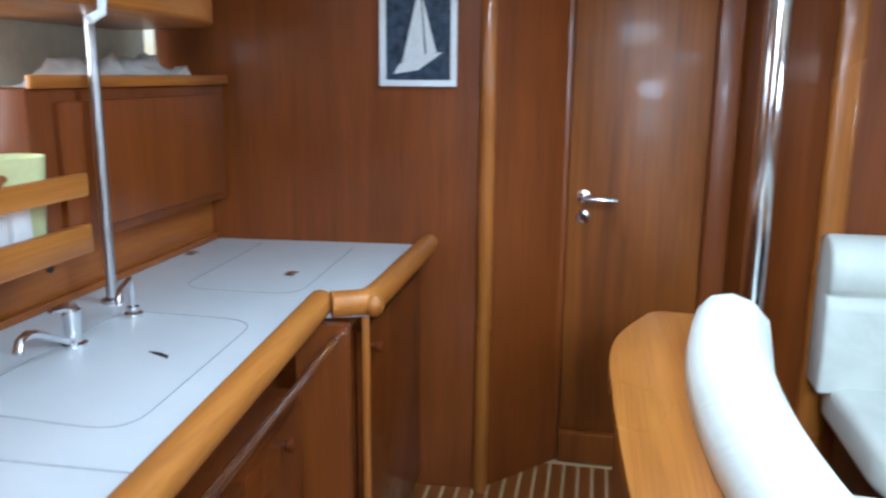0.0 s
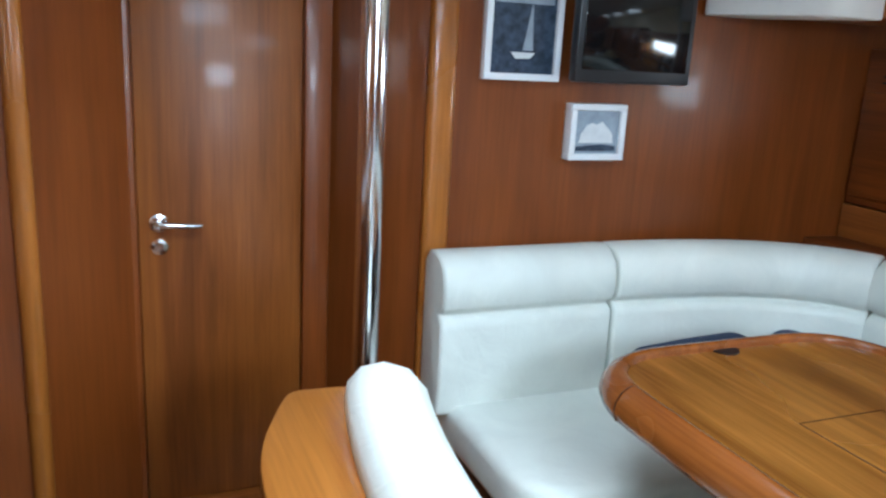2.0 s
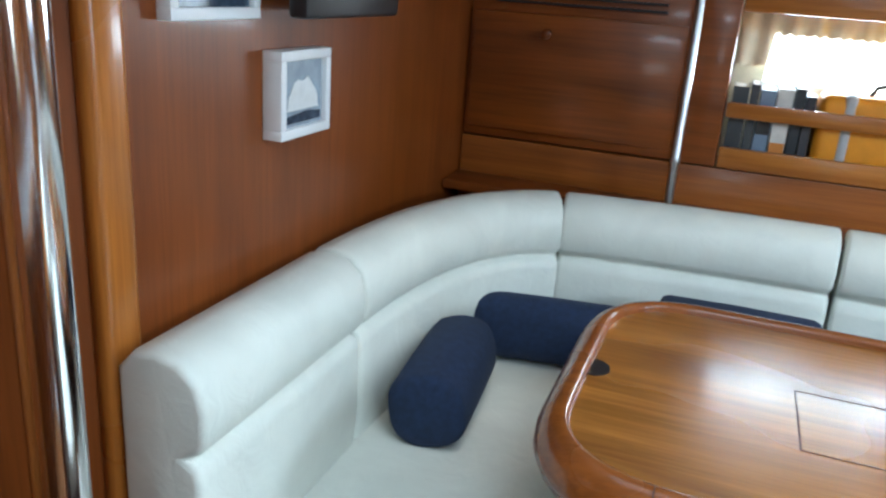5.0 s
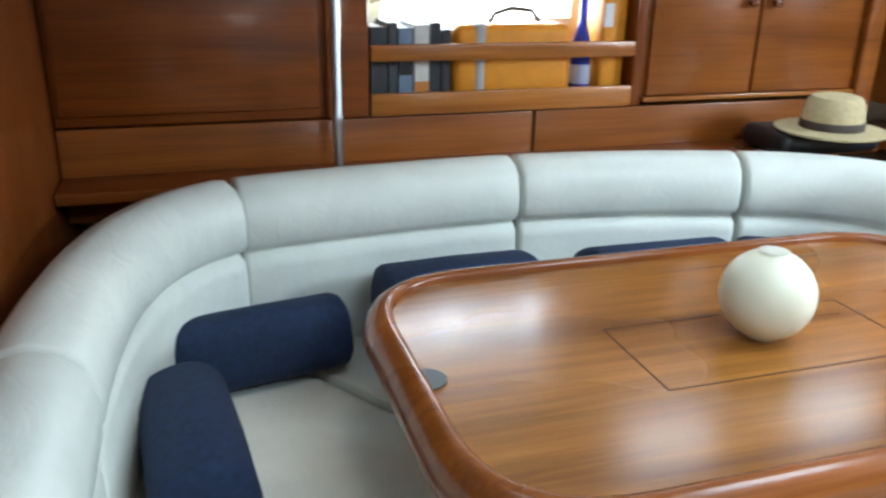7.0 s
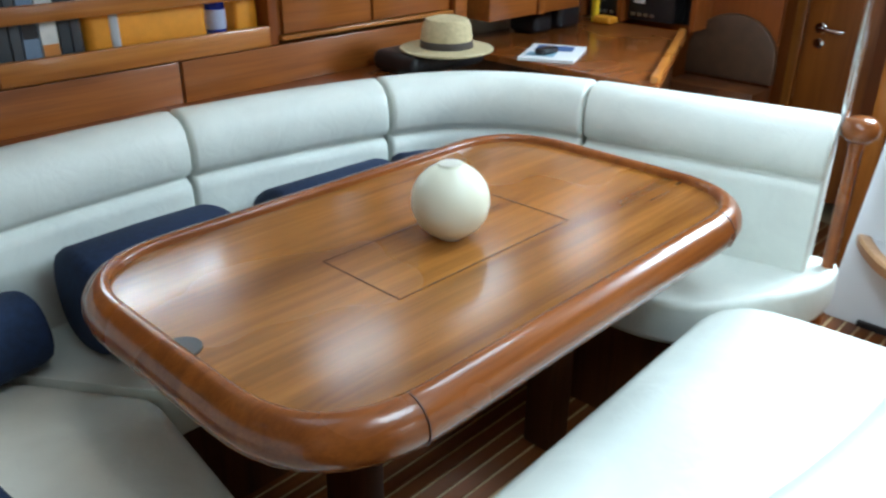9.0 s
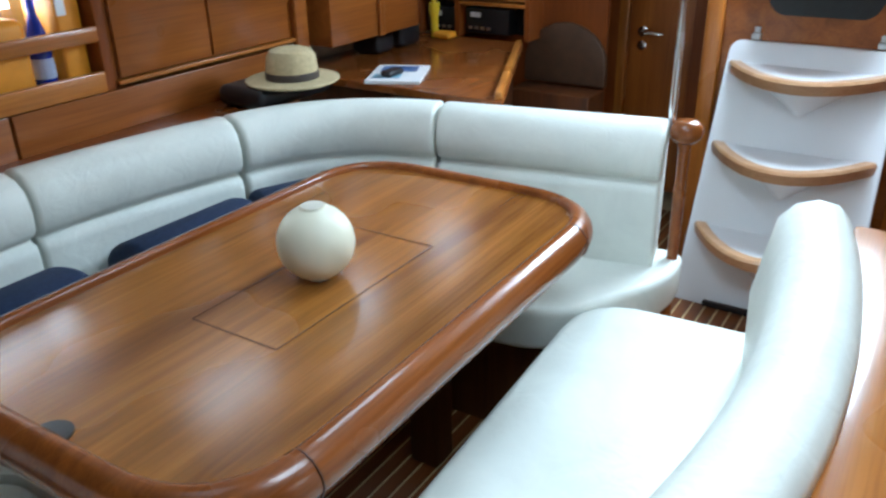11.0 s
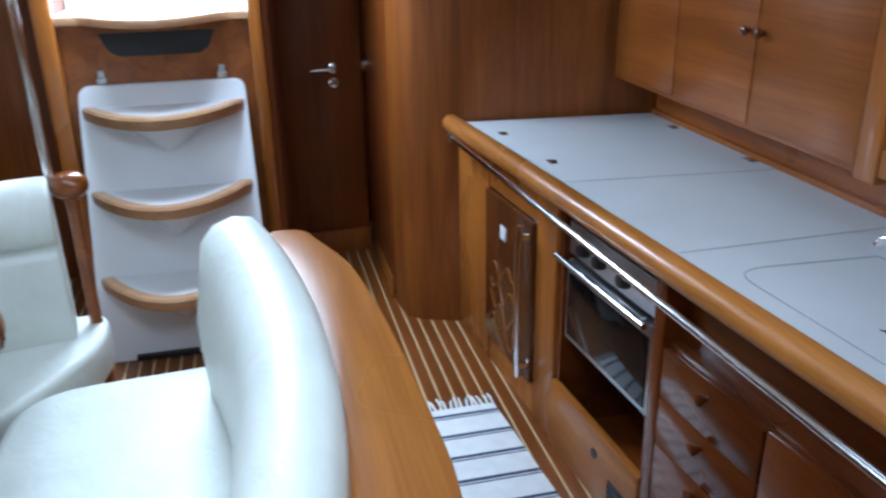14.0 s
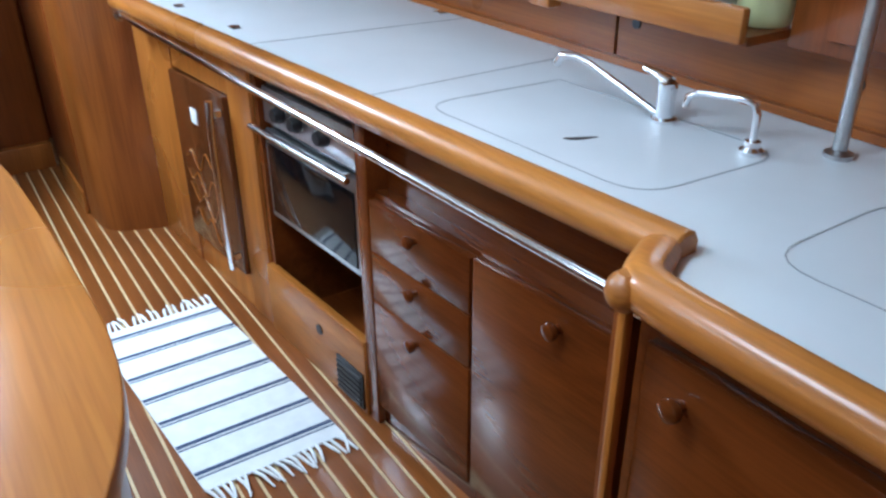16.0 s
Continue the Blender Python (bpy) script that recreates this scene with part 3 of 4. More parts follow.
part("paper_tag", gbox(0.30, 0.345, 0.021, 0.0245, 0.57, 0.62, 0.001), WHITE, fd, "small white tag")

ovenunit = thing("oven_housing", (0.95, 1.0, 0), "open mahogany oven housing with a low front board", "oven housing")
for nm, bm in (("side_panel", gbox(0.707, 0.735, 0.05, 0.6, 0, 0.84)), ("side_panel", gbox(1.243, 1.289, 0.035, 0.6, 0, 0.84, 0.004)), ("back_panel", gbox(0.7355, 1.2425, 0.55, 0.6, 0, 0.84)), ("shelf_board", gbox(0.7355, 1.2425, 0.06, 0.549, 0.05, 0.07))):
    part(nm, bm, GFRONT, ovenunit)
part("front_board", gbox(0.707, 1.2425, 0.03, 0.058, 0.0, 0.235, 0.006), TRIM_X, ovenunit, "low teak board with a finger hole")
part("finger_hole", shear(lathe([(0.0, 0), (0.016, 0), (0.016, 0.003), (0.0, 0.003)], (1.015, 0.030, 0.158), 16, Matrix.Rotation(radians(90), 4, "X"))), BLACK, ovenunit)
vent = part("vent", gbox(1.105, 1.235, 0.024, 0.031, 0.015, 0.13, 0.002), BLACK, ovenunit, "black louvred vent")
for k in range(6):
    part("slat", gbox(1.113, 1.227, 0.019, 0.0245, 0.025 + k * 0.017, 0.033 + k * 0.017), BLACK, vent)

oven = thing("oven", (0.97, 1.05, 0.34), "gimballed stainless oven with a dark glass door", "oven")
part("body", gbox(0.75, 1.235, 0.075, 0.5, 0.40, 0.80, 0.004), BLACK, oven, "black enamelled oven body")
od = part("door", gbox(0.755, 1.23, 0.05, 0.073, 0.41, 0.67, 0.006), STEEL, oven, "oven door")
part("glass", gbox(0.775, 1.21, 0.0455, 0.0515, 0.43, 0.635, 0.003), SCREEN, od, "dark oven glass")
part("handle", join(shear(tube([(0.73, 0.025, 0.675), (1.222, 0.025, 0.675)], 0.009)), gbox(0.785, 0.8, 0.025, 0.05, 0.668, 0.682), gbox(1.185, 1.20, 0.025, 0.05, 0.668, 0.682)), CHROME, od, "chrome bar handle")
part("control_panel", gbox(0.756, 1.229, 0.056, 0.074, 0.69, 0.79, 0.003), STEEL, oven, "brushed steel control panel")
for x in (0.86, 0.95, 1.08):
    part("knob", shear(lathe([(0.022, 0), (0.022, 0.012), (0.017, 0.026), (0.0, 0.027)], (x, 0.056, 0.735), 16, Matrix.Rotation(radians(90), 4, "X"))), BLACK, oven, "black control knob")
for x in (0.86, 1.08):
    part("burner", shear(lathe([(0.0, 0), (0.05, 0), (0.05, 0.012), (0.03, 0.02), (0.0, 0.02)], (x, 0.3, 0.80), 20)), BLACK, oven, "black gas burner")

drawers = thing("drawer_cabinet", (1.45, 1.0, 0), "mahogany cabinet with three drawers", "cabinet")
part("body", join(gbox(1.29, 1.655, 0.055, 0.6, 0.0, 0.668), gbox(1.29, 2.10, 0.09, 0.12, 0.668, 0.844)), GFRONT, drawers)
for z0, z1, kz in ((0.524, 0.655, 0.62), (0.391, 0.52, 0.49), (0.07, 0.387, 0.356)):
    dr = part("drawer", gbox(1.296, 1.651, 0.034, 0.056, z0, z1, 0.003), GFRONT, drawers, "mahogany drawer front")
    knob(dr, 1.47, 0.82 + 0.085 * 1.47 + 0.034, kz, r=0.016)
sinkcab = thing("sink_cabinet", (1.83, 1.02, 0), "mahogany sink cabinet with one door", "cabinet")
part("body", gbox(1.657, 2.09, 0.055, 0.6, 0.0, 0.668), GFRONT, sinkcab)
sd = part("door", gbox(1.66, 2.05, 0.034, 0.056, 0.07, 0.66, 0.003), GFRONT, sinkcab, "glossy mahogany door")
knob(sd, 1.893, 0.82 + 0.085 * 1.893 + 0.034, 0.62, r=0.018)
part("corner_post", box(2.144, 2.159, 0.884, 0.902, 0, 0.85, 0.004), TRIM, sinkcab, "teak corner post")
part("return_panel", box(2.10, 2.125, 0.926, 1.06, 0, 0.84), WALL, sinkcab)
fwdcab = thing("galley_cabinet_forward", (2.45, 0.92, 0), "dark mahogany galley cabinet with one door beside the bulkhead", "cabinet")
part("body", box(2.147, 2.88, 0.93, 1.5, 0, 0.845), GFRONT, fwdcab)
fdoor = part("door", box(2.18, 2.84, 0.906, 0.929, 0.06, 0.80, 0.004), GFRONT, fwdcab, "dark mahogany door")
knob(fdoor, 2.25, 0.906, 0.74, r=0.018)

rail = thing("grab_rail", (1.1, 0.86, 0.83), "long polished steel grab rail along the galley front", "grab rail")
part("bar", tube([(-0.05, 0.78, 0.855), (2.125, 0.948, 0.812)], 0.0098, 14), CHROME, rail)
for x, y, z in ((-0.05, 0.78, 0.855), (2.125, 0.948, 0.812)):
    part("end_fitting", join(lathe([(0.0, -0.02), (0.019, -0.02), (0.021, 0), (0.019, 0.02), (0.0, 0.02)], (x, y, z), 16, Matrix.Rotation(radians(90), 4, "Y")), tube([(x, y, z), (x, y + 0.06, z)], 0.009)), CHROME, rail, "steel end fitting")

tap = thing("mixer_tap", (1.734, 1.40, 0.88), "chrome galley mixer tap with a long swung spout", "tap")
part("body", lathe([(0.026, 0), (0.026, 0.006), (0.018, 0.01), (0.018, 0.055), (0.020, 0.062), (0.019, 0.078), (0.0, 0.082)], (1.734, 1.40, 0.88), 24), CHROME, tap)
part("spout", tube([(1.72, 1.395, 0.892), (1.645, 1.375, 0.927), (1.565, 1.352, 0.963), (1.53, 1.342, 0.973), (1.50, 1.334, 0.97), (1.487, 1.33, 0.95)], [0.0075, 0.0075, 0.0075, 0.008, 0.009, 0.010]), CHROME, tap)
part("lever", tube([(1.739, 1.40, 0.957), (1.704, 1.40, 0.968), (1.669, 1.40, 0.972)], [0.014, 0.009, 0.006]), CHROME, tap)
pump = thing("pump_tap", (1.945, 1.395, 0.88), "slim chrome gooseneck tap behind the sink lid", "tap")
part("base", lathe([(0.022, 0), (0.022, 0.008), (0.015, 0.014), (0.014, 0.024), (0.0, 0.024)], (1.945, 1.395, 0.88), 20), CHROME, pump)
part("spout", tube([(1.945, 1.395, 0.89), (1.945, 1.395, 0.952), (1.94, 1.392, 0.968), (1.923, 1.385, 0.975), (1.845, 1.358, 0.973), (1.827, 1.352, 0.962), (1.824, 1.35, 0.943)], 0.0065), CHROME, pump)
solo("galley_post", join(lathe([(0.026, 0), (0.026, 0.008), (0.0125, 0.014), (0.0125, CEIL - 0.88)], (2.04, 1.51, 0.88), 20)), STEEL, (2.04, 1.51, 0.88), "steel grab post standing on the galley worktop", "post")

# wall band behind the worktop
structure("trim_galley_splashback", join(box(-0.08, 1.352, 1.63, 1.66, 0.882, 1.04), box(1.362, 2.82, 1.63, 1.66, 0.882, 1.04), box(-0.08, 2.82, 1.612, 1.629, 0.882, 0.90)), LOCKER, "teak splashback board behind the worktop")
for x, z in ((0.75, 0.985), (1.42, 0.985), (1.98, 0.975)):
    structure("trim_splashback_hole", lathe([(0.0, 0), (0.013, 0), (0.013, 0.003), (0.0, 0.003)], (x, 1.63, z), 16, Matrix.Rotation(radians(90), 4, "X")), BLACK)

plock = thing("galley_wall_locker", (0.65, 1.55, 1.03), "varnished teak wall locker with three doors", "wall cabinet")
part("body", box(-0.08, 1.335, 1.44, 1.79, 1.035, 1.75, 0.004), LOCKER, plock)
for x0, x1 in ((0.0, 0.40), (0.405, 0.83), (0.835, 1.27)):
    part("door", box(x0, x1, 1.423, 1.441, 1.055, 1.70, 0.004), LOCKER, plock, "plain teak door")
knob(plock, 0.80, 1.423, 1.31)
knob(plock, 0.865, 1.423, 1.31)
part("end_stile", box(1.275, 1.345, 1.418, 1.46, 1.03, 1.75, 0.006), TRIM, plock)
pshelf = thing("galley_shelf", (1.65, 1.55, 1.05), "open teak galley shelf with two fiddle rails", "shelf")
part("shelf_board", box(1.346, 1.862, 1.445, 1.79, 1.045, 1.062), WALL_X, pshelf)
part("fiddle_rail", box(1.346, 1.862, 1.422, 1.444, 1.05, 1.115, 0.006), TRIM_X, pshelf)
part("fiddle_rail", box(1.346, 1.862, 1.422, 1.444, 1.175, 1.225, 0.006), TRIM_X, pshelf)
plock2 = thing("galley_side_locker", (2.3, 1.55, 1.04), "mahogany side locker ahead of the galley shelf", "wall cabinet")
part("body", box(1.865, 2.80, 1.56, 1.79, 1.03, 1.40, 0.004), WALL, plock2)
part("door", box(1.95, 2.74, 1.543, 1.561, 1.06, 1.37, 0.004), WALL, plock2)
part("top_fiddle", box(1.865, 2.80, 1.54, 1.56, 1.40, 1.43, 0.005), TRIM_X, plock2)
ploverhead = thing("overhead_locker", (2.1, 1.5, 1.55), "varnished teak overhead locker under the deckhead", "wall cabinet")
part("body", prism(fillet([(1.35, 1.30), (2.2, 1.30), (2.5, 1.42), (2.6, 1.79), (1.35, 1.79)], [0, 0.15, 0.15, 0, 0], 5, True), 1.56, 1.76, 0.012), TRIM_X, ploverhead)
part("handle", tube([(1.75, 1.305, 1.60), (1.745, 1.28, 1.58), (1.72, 1.268, 1.545), (1.69, 1.275, 1.53)], 0.009), WHITE, ploverhead, "white curved handle")


def crumple(x0, x1, y0, y1, z0, h, seed, mat, name, label, category):
    """A slack folded cloth or paper heap."""
    bm, nx, ny = bmesh.new(), 22, 12
    vs = []
    for i in range(nx + 1):
        for j in range(ny + 1):
            x, y = x0 + (x1 - x0) * i / nx, y0 + (y1 - y0) * j / ny
            e = min(i, nx - i, j, ny - j) / 3
            z = z0 + h * min(1, e) * (0.55 + 0.55 * noise.noise(Vector((x * 14, y * 14, seed))) + 0.22 * noise.noise(Vector((x * 40, y * 33, seed))))
            vs.append(bm.verts.new((x, y, max(z0 + 0.001, z))))
    for i in range(nx):
        for j in range(ny):
            a = i * (ny + 1) + j
            bm.faces.new((vs[a], vs[a + ny + 1], vs[a + ny + 2], vs[a + 1]))
    edge_ = bmesh.ops.extrude_face_region(bm, geom=bm.faces[:])
    for v in [g for g in edge_["geom"] if isinstance(g, bmesh.types.BMVert)]:
        v.co.z = max(z0, v.co.z - 0.012) if v.co.z > z0 + 0.014 else z0
    return solo(name, bm, mat, ((x0 + x1) / 2, (y0 + y1) / 2, z0), label, category, smooth=70)


PAPER = speckled("loose_paper", (0.62, 0.60, 0.55), 0.8, 0.18, 18.0)
CLOTH = speckled("white_cloth", (0.80, 0.81, 0.81), 0.9, 0.06, 20.0, 700.0, 0.4)
LIME = speckled("pale_lime_plastic", (0.66, 0.70, 0.36), 0.35)
crumple(1.36, 1.59, 1.47, 1.68, 1.062, 0.10, 3.0, CLOTH, "folded_cloth", "rumpled white galley cloth on the shelf", "cloth")
crumple(2.05, 2.70, 1.565, 1.77, 1.40, 0.10, 8.0, PAPER, "paper_bundle", "loose pile of papers on the side locker", "papers")
roll = thing("kitchen_roll", (1.58, 1.60, 1.10), "white kitchen roll on the galley shelf", "paper roll")
part("paper", lathe([(0.02, 0.0), (0.058, 0.0), (0.06, 0.01), (0.06, 0.21), (0.058, 0.22), (0.02, 0.22)], (1.585, 1.63, 1.10), 28), WHITE, roll)
solo("white_tub", box(1.60, 1.68, 1.475, 1.58, 1.062, 1.16, 0.012, 3), WHITE, (1.64, 1.53, 1.062), "white plastic tub on the galley shelf", "tub")
solo("folded_napkin", box(1.69, 1.745, 1.475, 1.58, 1.062, 1.175, 0.01, 2), CLOTH, (1.72, 1.53, 1.062), "stack of folded white napkins on the shelf", "napkins")
bowl = thing("salad_jug", (1.805, 1.56, 1.062), "pale lime plastic jug with a brown handle", "jug")
part("body", lathe([(0.045, 0), (0.05, 0.005), (0.058, 0.10), (0.064, 0.2), (0.06, 0.2), (0.05, 0.1), (0.0, 0.01)], (1.805, 1.56, 1.062), 24), LIME, bowl)
part("handle", tube([(1.754, 1.54, 1.12), (1.722, 1.53, 1.14), (1.717, 1.53, 1.19), (1.735, 1.535, 1.225), (1.752, 1.54, 1.22)], 0.008), TRIM, bowl)

# rug in the passage
RUGBLUE = speckled("rug_blue", (0.05, 0.075, 0.14), 0.95, 0.15, 80.0, 900.0, 0.5)
rug = thing("rug", (0.83, 0.7, 0), "white woven cotton rug with navy stripes and fringes", "rug")
part("weave", gbox(0.46, 1.28, -0.43, -0.06, 0.001, 0.008, 0.003), CLOTH, rug)
for k in range(7):
    u = 0.50 + k * 0.118
    part("stripe", gbox(u, u + 0.013, -0.428, -0.062, 0.0075, 0.0092), RUGBLUE, rug, "navy stripe")
    part("stripe", gbox(u + 0.02, u + 0.025, -0.428, -0.062, 0.0075, 0.0090), RUGBLUE, rug, "thin navy stripe")
fringe = None
for end, s in ((0.46, -1), (1.28, 1)):
    for k in range(20):
        v = -0.425 + k * 0.019
        j = random.uniform(-0.012, 0.012)
        t_ = shear(tube([(end - s * 0.004, v, 0.006), (end + s * 0.03, v + j, 0.005 + 0.012 * random.random()), (end + s * random.uniform(0.05, 0.075), v + 2 * j, 0.004)], [0.0045, 0.005, 0.003], 6))
        fringe = join(fringe, t_) if fringe else t_
part("fringe", fringe, CLOTH, rug, "knotted white fringe")["kind"] = "stuff"

# ---- companionway ladder ----
LX0, LX1, LH = -0.20, -0.575, 1.03


def lean(bm):
    for v in bm.verts:
        v.co.x += LX0 + (LX1 - LX0) * v.co.z / LH
    return bm


ladder = thing("companionway_ladder", (-0.3, -0.215, 0), "white moulded companionway ladder with curved teak treads", "ladder")
pts = fillet([(-0.615, 0.0), (0.065, 0.0), (0.045, LH), (-0.595, LH)], [0.02, 0.02, 0.05, 0.05], 5, True)
bm = bmesh.new()
fa = [bm.verts.new((0.0, y, z)) for y, z in pts]
fb = [bm.verts.new((-0.045, y, z)) for y, z in pts]
bm.faces.new(fa), bm.faces.new(fb[::-1])
for i in range(len(pts)):
    j = (i + 1) % len(pts)
    bm.faces.new((fa[i], fa[j], fb[j], fb[i]))
bmesh.ops.recalc_face_normals(bm, faces=bm.faces[:])
part("board", lean(bevelled(bm, 0.008, 2)), GELCOAT, ladder, "white moulded board")
for z in (0.95, 0.64, 0.32):
    x0 = LX0 + (LX1 - LX0) * z / LH
    line = [(x0 - 0.01 + 0.275 * (1 - (2 * i / 20 - 1) ** 2), -0.565 + 0.58 * i / 20) for i in range(21)]
    part("tread", bevelled(sweep(line, [(0.024, z - 0.045), (0.026, z - 0.006), (0.018, z + 0.004), (-0.018, z + 0.004), (-0.026, z - 0.006), (-0.024, z - 0.045)]), 0.006, 2, 60), TREAD, ladder, "curved teak tread edge")
    bm = bmesh.new()
    top = [bm.verts.new((x - 0.004, y, z - 0.002)) for x, y in line]
    low = [bm.verts.new((x0 + 0.04 + (x - x0) * 0.22, -0.275 + (y + 0.275) * 0.10, z - 0.17)) for x, y in line]
    bt, bl = bm.verts.new((x0 - 0.02, -0.275, z - 0.002)), bm.verts.new((x0 - 0.01, -0.275, z - 0.17))
    for i in range(20):
        bm.faces.new((top[i], top[i + 1], low[i + 1], low[i])), bm.faces.new((bt, top[i + 1], top[i])), bm.faces.new((bl, low[i], low[i + 1]))
    part("step_moulding", bm, GELCOAT, ladder, "white moulded step")
part("foot_vent", box(-0.192, -0.17, -0.48, -0.24, 0.012, 0.035, 0.003), BLACK, ladder, "dark foot slot")
structure("wall_companionway_panel", box(-0.622, -0.60, -0.655, 0.115, 0, 1.29), LOCKER, "teak panel above the companionway ladder")
HOLE = prism(fillet([(-0.49, 0), (-0.05, 0), (-0.09, -0.09), (-0.45, -0.09)], [0.01, 0.01, 0.06, 0.06], 6, True), 0, 0.004)
HOLE.transform(Matrix(((0, 0, 1, -0.6), (1, 0, 0, 0), (0, 1, 0, 1.225), (0, 0, 0, 1))))
structure("trim_companionway_pocket", HOLE, BLACK, "dark rounded hand hole under the top step")
for y in (-0.50, -0.04):
    structure("trim_ladder_hinge", join(box(-0.60, -0.575, y - 0.018, y + 0.018, 1.035, 1.06, 0.004), box(-0.60, -0.59, y - 0.012, y + 0.012, 1.06, 1.085, 0.003)), STEEL, "small steel ladder hinge")
topstep = thing("top_step", (-0.7, -0.215, 1.29), "white top step with a curved teak nosing", "step")
line = [(-0.585 + 0.22 * max(0.0, 1 - ((y + 0.27) / 0.27) ** 2) ** 1.3, y) for y in [-0.633 + 0.716 * i / 28 for i in range(29)]]
part("nosing", sweep(line, [(0.016, 1.262), (0.018, 1.285), (0.012, 1.293), (-0.012, 1.293), (-0.016, 1.285), (-0.014, 1.262)]), TREAD, topstep, "pale teak nosing")
part("surface", join(prism([(-0.96, -0.655), (-0.60, -0.655)] + line + [(-0.60, 0.11), (-0.96, 0.11)], 1.27, 1.2905), box(-0.99, -0.96, -0.655, 0.11, 1.27, CEIL)), GELCOAT, topstep, "white gelcoat step and riser")

post = thing("handhold_post", (0.455, -0.455, 0), "varnished turned teak handhold post at the settee end", "post")
part("shaft", lathe([(0.026, 0), (0.02, 0.03), (0.018, 0.4), (0.018, 0.86), (0.024, 0.9)], (0.455, -0.455, 0), 20), TABLE_RIM, post)
part("knob_ring", lathe([(0.012, -0.036), (0.032, -0.034), (0.048, -0.018), (0.052, 0.0), (0.048, 0.018), (0.032, 0.034), (0.012, 0.036)], (0.45, -0.455, 0.93), 24), TABLE_RIM, post, "rounded teak hand ring")
part("pole", tube([(0.43, -0.51, 0.9), (0.43, -0.51, CEIL)], 0.0125, 16), CHROME, post, "steel pole to the deckhead")

# ---- starboard side joinery ----
sl = thing("saloon_locker_forward", (2.6, -2.155, 1.07), "varnished mahogany wall locker with a drop front", "wall cabinet")
part("body", join(box(2.17, 3.005, -2.305, -2.055, 1.06, 1.62, 0.004), box(2.17, 2.29, -2.055, -2.04, 1.06, 1.62, 0.004)), WALL_X, sl)
lid = part("drop_front", box(2.31, 2.99, -2.055, -2.04, 1.09, 1.47, 0.004), WALL_X, sl, "mahogany drop front")
knob(lid, 2.74, -2.04, 1.41, (0, 1, 0), 0.018)
for k in range(2):
    part("vent_slot", box(2.38, 2.92, -2.054, -2.039, 1.50 + k * 0.022, 1.508 + k * 0.022), BLACK, sl)
structure("trim_settee_board", join(box(1.655, 3.005, -2.075, -2.045, 0.80, 1.055, 0.003), box(0.45, 1.645, -2.075, -2.045, 0.80, 1.055, 0.003), box(0.45, 3.005, -2.305, -2.076, 1.03, 1.05)), LOCKER, "varnished teak board behind the settee")
solo("saloon_grab_pole", lathe([(0.02, 0), (0.02, 0.006), (0.0125, 0.012), (0.0125, 0.14), (0.015, 0.145), (0.015, 0.16), (0.0125, 0.165), (0.0125, 1.02)], (2.282, -1.93, 0.93), 16), STEEL, (2.282, -1.93, 0.93), "slim steel grab pole behind the settee", "pole")
structure("trim_pole_ledge", box(0.45, 3.005, -2.044, -1.88, 0.90, 0.93, 0.004), WALL_X)
shelf = thing("book_shelf", (1.75, -2.155, 1.06), "open teak book shelf with two fiddle rails", "shelf")
part("shelf_board", box(1.325, 2.165, -2.305, -2.055, 1.055, 1.072), WALL_X, shelf)
part("fiddle_rail", box(1.325, 2.165, -2.054, -2.033, 1.06, 1.125, 0.006), TRIM_X, shelf)
part("fiddle_rail", box(1.325, 2.165, -2.054, -2.033, 1.215, 1.262, 0.006), TRIM_X, shelf)
part("top_rail", box(1.325, 2.165, -2.105, -2.045, 1.525, 1.60, 0.006), TRIM_X, shelf)
part("end_panel", box(1.29, 1.324, -2.305, -2.04, 1.06, 1.62, 0.004), WALL, shelf)
bm = bmesh.new()
rows_ = []
for k, z in enumerate((1.36, 1.42, 1.50, 1.53)):
    rows_.append([bm.verts.new((2.165 - 0.84 * i / 80, -2.29 + 0.012 * math.sin(i * 0.95) * (1.2 - k * 0.25), z + (0.005 * math.sin(i * 1.9) if k == 0 else 0) + (0.10 if k == 0 and 9 < i < 70 else 0.06 if k == 1 and 9 < i < 70 else 0))) for i in range(81)])
for r0, r1 in zip(rows_, rows_[1:]):
    for i in range(80):
        bm.faces.new((r0[i], r0[i + 1], r1[i + 1], r1[i]))
solo("curtain", bm, CREAM, (1.75, -2.29, 1.36), "gathered cream curtain round the portlight", "curtain", smooth=80)

